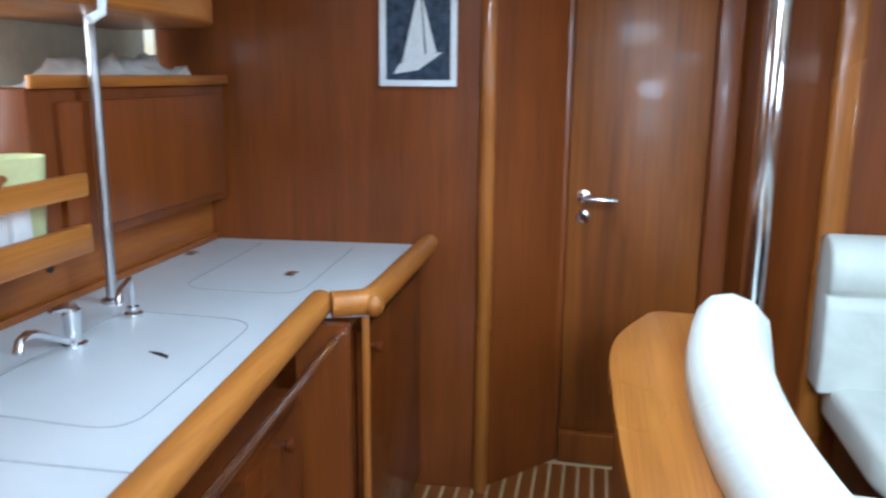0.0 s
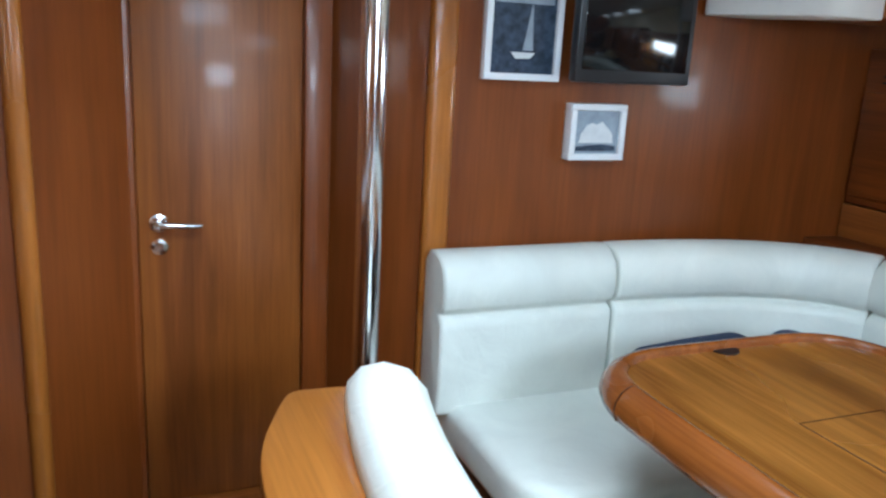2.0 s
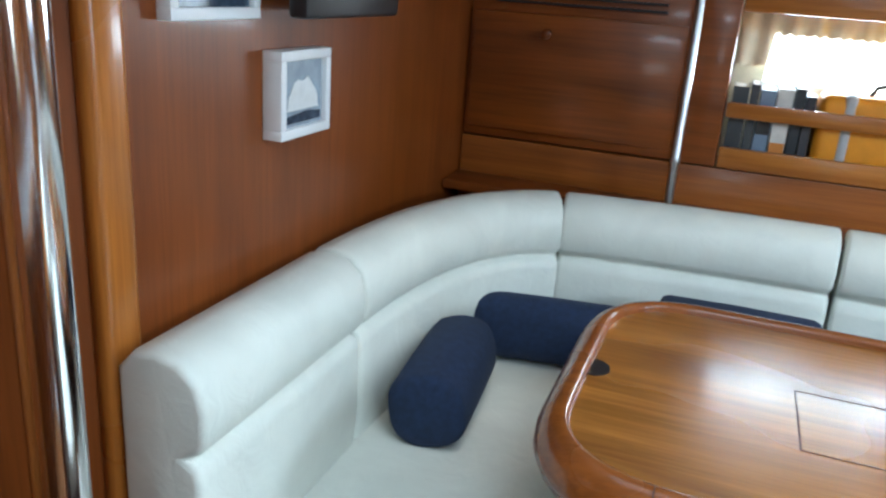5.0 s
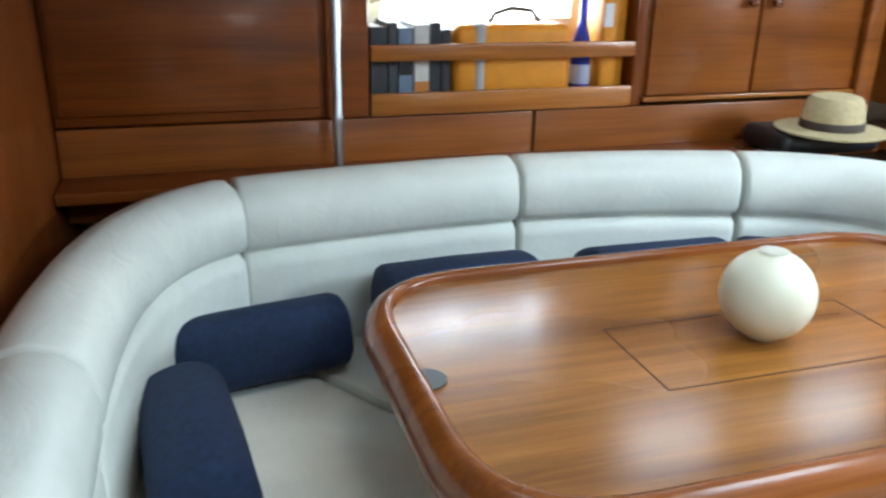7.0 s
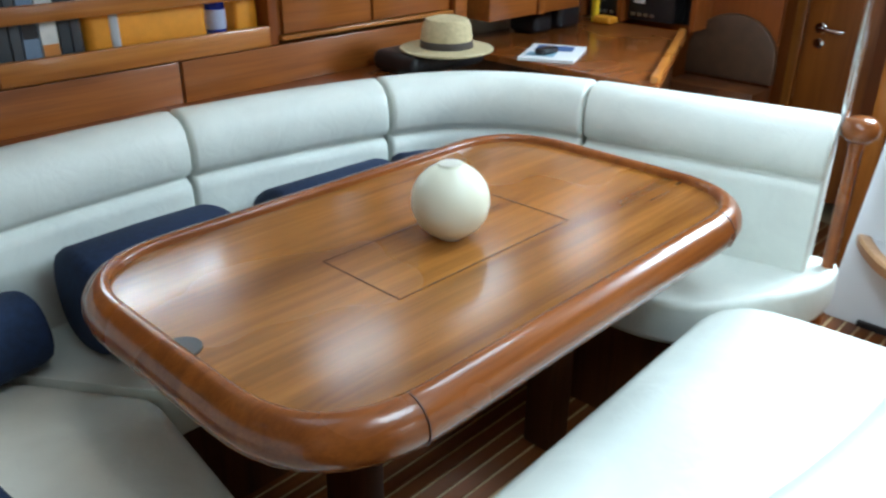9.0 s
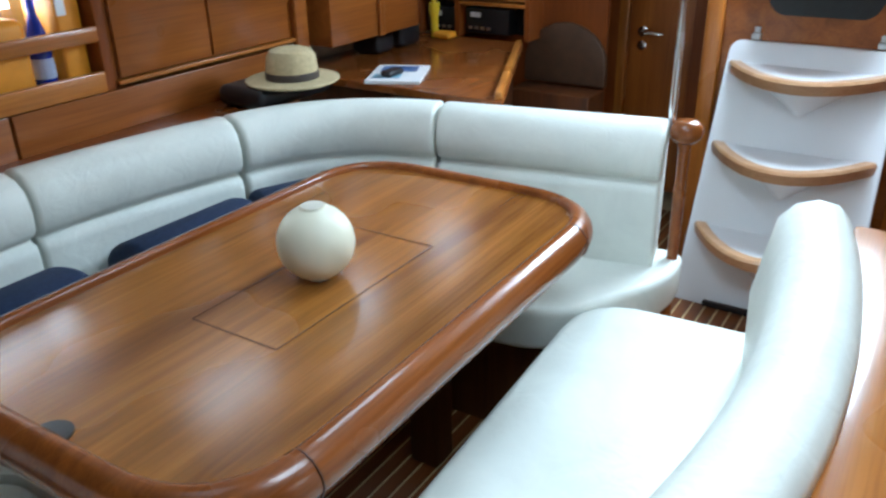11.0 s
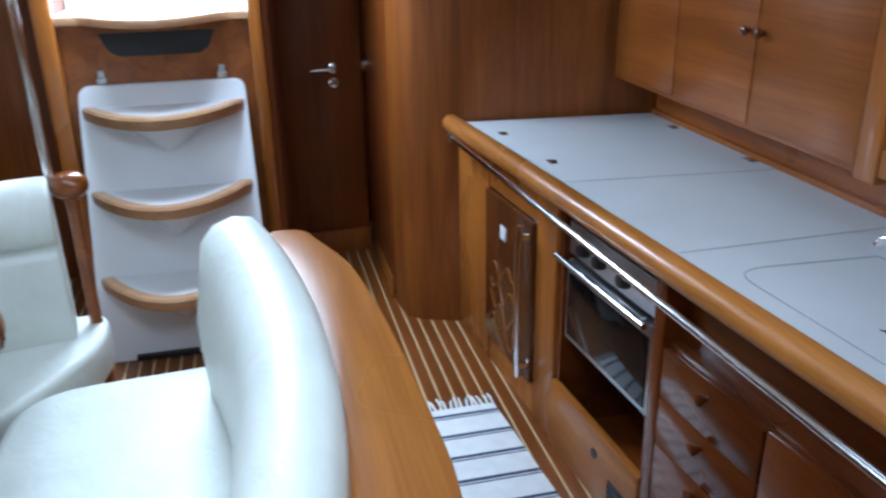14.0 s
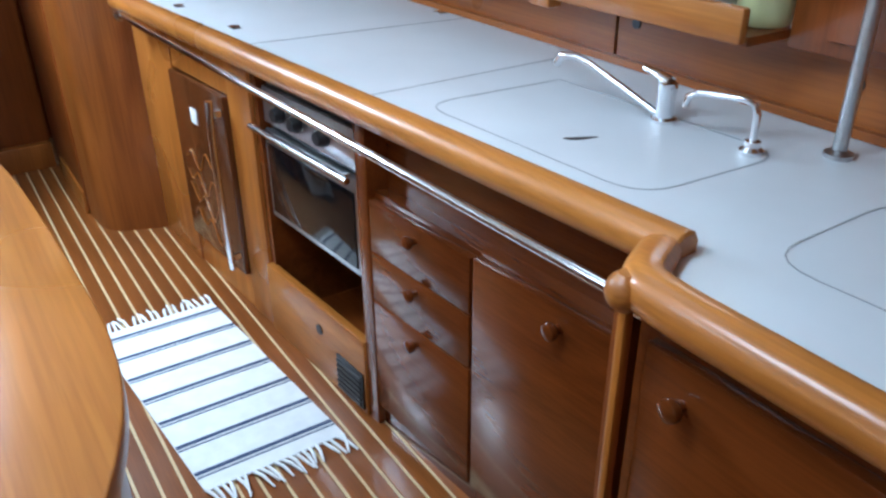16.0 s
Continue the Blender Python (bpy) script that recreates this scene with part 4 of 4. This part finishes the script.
BOOKS = [((0.035, 0.04, 0.045), 0.05, 0.235), ((0.05, 0.055, 0.06), 0.028, 0.245), ((0.16, 0.22, 0.30), 0.045, 0.232), ((0.62, 0.60, 0.56), 0.048, 0.24), ((0.02, 0.025, 0.03), 0.032, 0.245), ((0.03, 0.03, 0.035), 0.028, 0.225)]
x = 2.155
for col, w, h in BOOKS:
    bmat = speckled("book_cover", col, 0.5, 0.1, 25.0)
    bk_ = thing("book", (x - w / 2, -2.155, 1.072), "book with a %s cover standing on the shelf" % ("pale" if col[0] > 0.5 else "blue grey" if col[0] > 0.1 else "dark"), "book", "books on the shelf")
    part("cover", join(box(x - w + 0.002, x - 0.001, -2.085, -2.08, 1.072, 1.072 + h), box(x - w + 0.002, x - w + 0.005, -2.255, -2.085, 1.072, 1.072 + h), box(x - 0.004, x - 0.001, -2.255, -2.085, 1.072, 1.072 + h)), bmat, bk_)
    part("pages", box(x - w + 0.0055, x - 0.0045, -2.25, -2.087, 1.075, 1.069 + h), PAPER, bk_)
    if col[0] > 0.5:
        part("band", box(x - w + 0.003, x - 0.002, -2.0799, -2.0785, 1.08, 1.15), speckled("orange_print", (0.55, 0.20, 0.04), 0.5), bk_, "orange printed band")
    if 0.1 < col[0] < 0.5:
        part("band", box(x - w + 0.003, x - 0.002, -2.0799, -2.0785, 1.17, 1.21), BLACK, bk_, "dark printed band")
    x -= w + 0.002
ORANGE = speckled("orange_nylon", (0.72, 0.27, 0.012), 0.55, 0.08, 25.0, 500.0, 0.3)
GREYSTRAP = speckled("grey_strap", (0.42, 0.42, 0.42), 0.7)
bag = thing("lifejacket_bag", (1.7, -2.165, 1.072), "orange nylon bag with a grey strap and black handle", "bag")
part("body", box(1.52, 1.905, -2.255, -2.075, 1.074, 1.31, 0.03, 4), ORANGE, bag)
part("strap", box(1.805, 1.84, -2.26, -2.0715, 1.0735, 1.314, 0.012, 3), GREYSTRAP, bag, "grey webbing strap")
part("handle", tube([(1.77, -2.155, 1.305), (1.755, -2.155, 1.335), (1.70, -2.155, 1.352), (1.63, -2.155, 1.345), (1.60, -2.155, 1.305)], 0.007), BLACK, bag, "black carrying handle")
part("print_bar", box(1.60, 1.70, -2.0745, -2.0735, 1.215, 1.225), GREYSTRAP, bag, "printed line")
BLUE, _nt, _b = material("cobalt_glass", (0.015, 0.045, 0.42), 0.06)
_b.inputs["Transmission Weight"].default_value = 0.35
bottle = thing("blue_bottle", (1.462, -2.135, 1.072), "cobalt blue glass bottle on the shelf", "bottle")
part("glass", lathe([(0.0, 0), (0.03, 0), (0.033, 0.01), (0.033, 0.14), (0.028, 0.18), (0.013, 0.24), (0.012, 0.30), (0.015, 0.305), (0.015, 0.32), (0.0, 0.32)], (1.462, -2.135, 1.072), 24), BLUE, bottle)
part("label", lathe([(0.0335, 0.05), (0.0335, 0.11)], (1.462, -2.135, 1.072), 24), speckled("silver_label", (0.4, 0.45, 0.6), 0.4), bottle, "silver blue label")
obox = thing("orange_case", (1.377, -2.155, 1.072), "tall orange emergency case beside the bottle", "case")
part("body", box(1.335, 1.42, -2.255, -2.085, 1.072, 1.40, 0.012, 3), ORANGE, obox)
part("label", box(1.385, 1.415, -2.0846, -2.0836, 1.30, 1.37), WHITE, obox, "white label")

sr = thing("saloon_locker_aft", (0.87, -2.155, 1.08), "varnished teak wall locker with two doors", "wall cabinet")
part("body", join(box(0.38, 1.289, -2.305, -2.055, 1.075, 1.65, 0.004), box(0.38, 0.45, -2.055, -2.025, 1.0, 1.65, 0.006)), LOCKER, sr)
for x0, x1, kx in ((0.48, 0.875, 0.835), (0.885, 1.27, 0.925)):
    dd = part("door", box(x0, x1, -2.055, -2.037, 1.09, 1.60, 0.004), LOCKER, sr, "teak locker door")
    knob(dd, kx, -2.037, 1.375, (0, 1, 0), 0.016)
part("bottom_lip", box(0.46, 1.285, -2.055, -2.025, 1.072, 1.086, 0.003), TRIM_X, sr)
nl = thing("chart_locker", (0.03, -2.155, 1.03), "hanging teak locker above the chart table", "wall cabinet")
part("body", join(box(-0.30, 0.33, -2.305, -1.95, 1.03, 1.60, 0.008), box(-0.02, 0.02, -1.95, -1.935, 1.03, 1.6, 0.004)), LOCKER, nl)

# ---- chart table corner ----
desk = thing("chart_table", (-0.1, -1.7, 0), "glossy mahogany chart table behind the settee", "desk")
part("top", prism([(0.36, -1.15), (0.36, -2.25), (-0.68, -2.25), (-0.68, -1.60)], 0.885, 0.915, 0.004), TABLE_RIM, desk)
part("fiddle", along((0.34, -1.16), (-0.66, -1.59), 0.0, 1.02, -0.03, 0.0, 0.9155, 0.945, 0.006), TRIM_X, desk, "raised teak fiddle")
part("carcass", prism([(0.33, -1.24), (0.33, -2.25), (-0.66, -2.25), (-0.66, -1.64)], 0.0, 0.883), SHADE_JOINT_WOOD, desk)
hat = thing("sun_hat", (0.76, -1.78, 1.0), "straw sun hat with a dark band on a black bag", "hat")
STRAW = speckled("straw", (0.52, 0.42, 0.24), 0.85, 0.15, 60.0, 260.0, 0.6)
part("crown", lathe([(0.093, 0.012), (0.092, 0.05), (0.086, 0.095), (0.074, 0.115), (0.05, 0.122), (0.02, 0.118), (0.0, 0.117)], (0.76, -1.78, 1.0), 32), STRAW, hat)
part("brim", lathe([(0.09, 0.014), (0.12, 0.008), (0.16, 0.006), (0.168, 0.012), (0.166, 0.016), (0.12, 0.014), (0.09, 0.02)], (0.76, -1.78, 1.0), 40), STRAW, hat)
part("band", lathe([(0.0945, 0.016), (0.0955, 0.018), (0.0945, 0.042), (0.093, 0.044)], (0.76, -1.78, 1.0), 32), speckled("hat_band", (0.06, 0.045, 0.035), 0.8), hat, "dark ribbon band")
solo("black_bag", box(0.56, 0.94, -1.985, -1.76, 0.931, 1.006, 0.03, 4), BLACK, (0.76, -1.85, 0.931), "black soft bag on the ledge behind the settee", "bag")
mag = thing("magazine", (0.2, -1.75, 0.915), "open blue and white magazine on the chart table", "magazine")
mm = Matrix.Translation((0.2, -1.72, 0.917)) @ Matrix.Rotation(radians(25), 4, "Z")
for name_, dims, mat_ in (("page_block", (-0.15, 0.15, -0.11, 0.11, 0.0, 0.012), WHITE), ("picture", (-0.12, -0.02, -0.08, 0.07, 0.0125, 0.0135), speckled("print_blue", (0.06, 0.13, 0.30), 0.4)), ("picture", (0.03, 0.10, -0.09, 0.02, 0.0125, 0.0135), speckled("print_cyan", (0.20, 0.40, 0.52), 0.4))):
    bm = box(*dims)
    bm.transform(mm)
    part(name_, bm, mat_, mag)
case = solo("glasses_case", box(0.20, 0.30, -1.74, -1.69, 0.93, 0.955, 0.01, 3), BLACK, (0.25, -1.71, 0.93), "small black glasses case on the magazine", "case")
NX = -0.85
structure("wall_nav", box(NX - 0.03, NX, -2.25, -1.24, 0, CEIL), WALL, "dark mahogany bulkhead of the chart table")
unit = thing("instrument_shelf", (NX + 0.08, -1.9, 0.92), "mahogany instrument and book rack over the chart table", "shelf unit")
part("frame", join(box(NX, NX + 0.16, -2.22, -2.20, 0.916, 1.42), box(NX, NX + 0.16, -1.995, -1.97, 0.916, 1.42), box(NX, NX + 0.16, -1.60, -1.575, 0.916, 1.42), box(NX, NX + 0.16, -2.22, -1.575, 1.42, 1.44)), WALL, unit)
for y0, y1, z in ((-2.2, -1.995, 1.09), (-2.2, -1.995, 1.25), (-1.97, -1.6, 1.10), (-1.97, -1.6, 1.155), (-1.97, -1.6, 1.07)):
    part("shelf_board", box(NX, NX + 0.155, y0, y1, z, z + 0.018, 0.003), TRIM_X, unit)
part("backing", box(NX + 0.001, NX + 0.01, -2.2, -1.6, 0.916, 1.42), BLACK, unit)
for y0, y1, z0, z1, nm in ((-2.18, -2.01, 0.925, 1.05, "radio"), (-2.18, -2.01, 1.112, 1.22, "radio"), (-2.18, -2.01, 1.272, 1.38, "radio"), (-1.95, -1.70, 0.93, 1.055, "chartplotter")):
    r_ = thing(nm, (NX + 0.08, (y0 + y1) / 2, z0), "black marine %s in the mahogany rack" % nm.replace("_", " "), "radio", "instruments")
    part("case", box(NX + 0.02, NX + 0.13, y0, y1, z0, z1, 0.006), BLACK, r_)
    part("display", box(NX + 0.13, NX + 0.134, y0 + 0.03, y0 + 0.09, z1 - 0.045, z1 - 0.02, 0.001), WHITE, r_, "pale display")
    for k in range(4):
        part("button", box(NX + 0.13, NX + 0.135, y0 + 0.02 + k * 0.035, y0 + 0.042 + k * 0.035, z0 + 0.02, z0 + 0.035, 0.001), STEEL, r_)
y = -1.95
for k in range(9):
    w = random.uniform(0.022, 0.04)
    h = random.uniform(0.14, 0.2)
    c = random.choice([(0.03, 0.045, 0.07), (0.06, 0.06, 0.055), (0.12, 0.10, 0.03), (0.05, 0.02, 0.02), (0.10, 0.10, 0.11)])
    solo("book", box(NX + 0.03, NX + 0.13, y, y + w, 1.174, 1.174 + h, 0.003), speckled("spine", c, 0.5, 0.2), (NX + 0.08, y + w / 2, 1.174), "dark bound book in the instrument rack", "book", "books in the rack")
    y += w + 0.002
    if y > -1.65:
        break
bm = bmesh.new()
pts = [(-1.66, 0.70), (-1.22, 0.70)] + [(-1.44 + 0.22 * math.cos(math.pi * i / 18), 0.80 + 0.20 * math.sin(math.pi * i / 18)) for i in range(19)]
fa = [bm.verts.new((NX + 0.035, y_, z_)) for y_, z_ in pts]
fb = [bm.verts.new((NX + 0.002, y_, z_)) for y_, z_ in pts]
bm.faces.new(fa), bm.faces.new(fb[::-1])
for i in range(len(pts)):
    j = (i + 1) % len(pts)
    bm.faces.new((fa[i], fa[j], fb[j], fb[i]))
bmesh.ops.recalc_face_normals(bm, faces=bm.faces[:])
seatback = thing("chart_bench", (NX + 0.15, -1.44, 0), "brown upholstered arched chart table seat", "bench")
part("backrest", bevelled(bm, 0.01, 2), speckled("brown_leather", (0.075, 0.034, 0.016), 0.5, 0.15, 20.0), seatback)
part("base", box(NX + 0.002, NX + 0.2, -1.66, -1.23, 0, 0.69, 0.01), SHADE_JOINT_WOOD, seatback)
for k, y_ in enumerate((-1.50, -1.385, -1.28)):
    g = thing("wall_gauge", (NX, y_, 1.33), "round pale faced gauge on the bulkhead", "gauge", "gauges")
    m_ = Matrix.Rotation(radians(90), 4, "Y")
    part("rim", lathe([(0.04, 0), (0.044, 0.012), (0.036, 0.02), (0.034, 0.016)], (NX, y_, 1.33), 24, m_), STEEL, g)
    part("face", lathe([(0.0, 0.004), (0.036, 0.004), (0.036, 0.012), (0.0, 0.012)], (NX, y_, 1.33), 24, m_), WHITE, g)
YEL = speckled("yellow_plastic", (0.75, 0.50, 0.02), 0.4)
torch = thing("handheld_lamp", (-0.62, -2.12, 0.915), "yellow handheld torch standing on the chart table", "torch")
part("body", lathe([(0.018, 0), (0.02, 0.1), (0.028, 0.13), (0.028, 0.17), (0.0, 0.172)], (-0.6, -2.06, 0.916), 18), YEL, torch)
part("strap", tube([(-0.6, -2.06, 1.08), (-0.61, -2.08, 1.22), (-0.61, -2.09, 1.30)], 0.012), YEL, torch)
flare = thing("flare_tube", (-0.325, -2.06, 1.17), "white flare tube with an orange cap clipped to the locker side", "flare")
part("tube", lathe([(0.0, 0), (0.022, 0), (0.022, 0.2), (0.0, 0.2)], (-0.325, -2.06, 1.17), 18), WHITE, flare)
part("cap", lathe([(0.0, 0), (0.0235, 0), (0.0235, 0.04), (0.016, 0.05), (0.0, 0.05)], (-0.325, -2.06, 1.20 + 0.17), 18), ORANGE, flare, "orange cap")
part("clip", box(-0.325, -0.299, -2.072, -2.048, 1.25, 1.27), BLACK, flare, "black spring clip")
solo("orange_pouch", box(-0.64, -0.56, -2.05, -1.95, 0.916, 0.95, 0.012, 3), ORANGE, (-0.6, -2.0, 0.916), "small orange pouch on the chart table", "pouch")
for x_, y_, s_ in ((-0.35, -2.12, 0.1), (-0.15, -2.12, 0.08), (-0.45, -2.2, 0.07)):
    solo("binocular_case", box(x_ - s_, x_ + s_ * 0.7, y_ - 0.08, y_ + 0.08, 0.916, 0.93 + s_, 0.025, 3), BLACK, (x_, y_, 0.916), "black soft instrument case on the chart table", "case", "cases on the chart table")

# ---- pictures and screen ----
SEA = speckled("photo_sea", (0.035, 0.055, 0.085), 0.25, 0.5, 40.0, 20.0, 0.0)
SKY = speckled("photo_grey_sky", (0.30, 0.36, 0.42), 0.25, 0.2, 20.0, 20.0, 0.0)
SAIL = speckled("photo_sail", (0.68, 0.70, 0.70), 0.3)


def picture(a, b, u0, u1, z0, z1, depth, kind, label):
    a, b = Vector(a), Vector(b)
    t = (b - a).normalized()
    c = a + t * (u0 + u1) / 2
    p = thing("picture", (c.x, c.y, z0), label, "picture", "white framed boat pictures")
    w = 0.02
    part("frame", join(along(a, b, u0, u1, 0.001, depth, z0, z0 + w, 0.002), along(a, b, u0, u1, 0.001, depth, z1 - w, z1, 0.002), along(a, b, u0, u0 + w, 0.001, depth, z0 + w, z1 - w, 0.002), along(a, b, u1 - w, u1, 0.001, depth, z0 + w, z1 - w, 0.002)), WHITE, p, "white wooden box frame")
    d = depth - 0.012
    part("print", along(a, b, u0 + w, u1 - w, 0.002, d, z0 + w, z1 - w), SKY if kind == "island" else SEA, p)
    W, H = u1 - u0 - 2 * w, z1 - z0 - 2 * w

    def flat(poly, mat, name):
        bm = bmesh.new()
        vs = [bm.verts.new((u0 + w + W * x, -d - 0.002, z0 + w + H * y)) for x, y in poly]
        f = bm.faces.new(vs)
        r = bmesh.ops.extrude_face_region(bm, geom=[f])
        for v in [g for g in r["geom"] if isinstance(g, bmesh.types.BMVert)]:
            v.co.y += 0.0015
        bm.transform(Matrix(((t.x, -t.y, 0, a.x), (t.y, t.x, 0, a.y), (0, 0, 1, 0), (0, 0, 0, 1))))
        part(name, bm, mat, p)
    if kind == "island":
        flat([(0.1, 0.25)] + [(0.5 + 0.38 * math.cos(math.pi - math.pi * i / 10) , 0.3 + 0.42 * math.sin(math.pi * i / 10) * (1 + 0.12 * math.sin(i * 2.3))) for i in range(11)] + [(0.9, 0.25)], SAIL, "island")
        flat([(0.05, 0.06), (0.95, 0.06), (0.95, 0.18), (0.6, 0.22), (0.05, 0.16)], SEA, "water")
    elif kind == "near":
        flat([(0.12, 0.06), (0.5, 0.10), (0.88, 0.28), (0.6, 0.26), (0.2, 0.16)], SAIL, "hull")
        flat([(0.25, 0.17), (0.52, 0.95), (0.60, 0.24)], SAIL, "sail")
        flat([(0.63, 0.25), (0.55, 0.85), (0.78, 0.28)], SAIL, "sail")
    else:
        flat([(0.05, 0.72), (0.95, 0.72), (0.95, 0.98), (0.05, 0.98)], SKY, "sky")
        flat([(0.32, 0.22), (0.7, 0.22), (0.62, 0.16), (0.4, 0.15)], SAIL, "hull")
        flat([(0.5, 0.24), (0.62, 0.75), (0.66, 0.24)], SKY, "sail")
    return p


picture(BP, BQ, 0.755, 1.002, 1.40, 1.75, 0.022, "near", "white framed photo of a sailing yacht on the bulkhead")
picture((FWD_X, -0.41), (FWD_X, -2.3), 0.10, 0.352, 1.462, 1.78, 0.03, "far", "white framed photo of a yacht at sea beside the screen")
picture((FWD_X, -0.41), (FWD_X, -2.3), 0.40, 0.60, 1.225, 1.40, 0.045, "island", "small deep white frame with a pale island view")
tv = thing("television", (FWD_X, -0.97, 1.48), "black flat television on the mahogany bulkhead", "television")
part("case", box(FWD_X - 0.13, FWD_X - 0.09, -1.165, -0.755, 1.468, 1.80, 0.008), BLACK, tv)
part("screen", box(FWD_X - 0.133, FWD_X - 0.129, -1.145, -0.775, 1.505, 1.785, 0.001), SCREEN, tv, "dark glossy screen")
part("bracket", box(FWD_X - 0.09, FWD_X - 0.001, -1.03, -0.89, 1.56, 1.7), BLACK, tv)
structure("trim_deckhead_moulding", prism(fillet([(2.62, -1.44), (3.0, -1.26), (3.0, -1.50), (2.62, -1.66)], 0.05, 4, True), 1.69, CEIL - 0.002, 0.02), HEADLINER, "white moulded deckhead edge")
structure("trim_deckhead_beam", prism(fillet([(2.5, -1.70), (3.0, -1.515), (3.0, -2.04), (2.5, -2.04)], 0.04, 4, True), 1.70, CEIL - 0.002, 0.02), LOCKER, "varnished teak beam under the deckhead")
solo("wall_switch", box(-0.83, -0.74, 0.595, 0.609, 1.40, 1.53, 0.004), WHITE, (-0.785, 0.60, 1.40), "white framed switch panel on the teak bulkhead", "switch")

# ---- bolster cushions ----


def bolster(x, y, turn, length=0.42, r=0.09, tilt=0.0):
    bm, rings = bmesh.new(), []
    prof = [(0.0, 0.02), (0.004, 0.55), (0.015, 0.82), (0.035, 0.95), (0.07, 1.0), (0.5, 1.02), (0.93, 1.0), (0.965, 0.95), (0.985, 0.82), (0.996, 0.55), (1.0, 0.02)]
    for u, s in prof:
        ring = []
        for j in range(28):
            a = 2 * math.pi * j / 28
            ca, sa = math.cos(a), math.sin(a)
            q = (abs(ca) ** 2.6 + abs(sa) ** 2.6) ** (-1 / 2.6)
            k = r * s * q * (1 + 0.025 * noise.noise(Vector((u * 4 + x * 7, ca * 1.5 + y * 5, sa * 1.5))))
            ring.append(bm.verts.new(((u - 0.5) * length, ca * k, sa * k)))
        rings.append(ring)
    for p_, q_ in zip(rings, rings[1:]):
        for j in range(28):
            bm.faces.new((p_[j], p_[(j + 1) % 28], q_[(j + 1) % 28], q_[j]))
    bm.faces.new(rings[0][::-1]), bm.faces.new(rings[-1])
    bm.transform(Matrix.Translation((x, y, 0.5 + r * 0.97)) @ Matrix.Rotation(radians(turn), 4, "Z") @ Matrix.Rotation(radians(tilt), 4, "X"))
    return solo("bolster_cushion", bm, NAVY, (x, y, 0.5), "navy canvas bolster cushion lying on the settee", "cushion", "navy bolsters", smooth=60)


bolster(2.71, -1.19, 96, 0.42, 0.095, 12)
bolster(2.545, -1.61, 10, 0.44, 0.095, 20)
bolster(2.03, -1.595, 2, 0.44, 0.135, 8)
bolster(1.45, -1.59, -2, 0.44, 0.132, 25)
bolster(1.0, -1.50, -25, 0.42, 0.13, 15)

# ---- cabin sole planks ----
PITCH = 0.052
plank_mesh = None
for i in range(62):
    y = -1.9 + i * PITCH
    if plank_mesh is None:
        bm = bevelled(box(-1.15, 3.14, -0.022, 0.022, -0.014, 0.0), 0.0012, 1)
        plank_mesh = finish(bm, "plank", PLANK)
    if y > 1.25:
        break
    ob = new("plank", plank_mesh)
    ob.location = (0, y, 0)
    ob.parent = floor
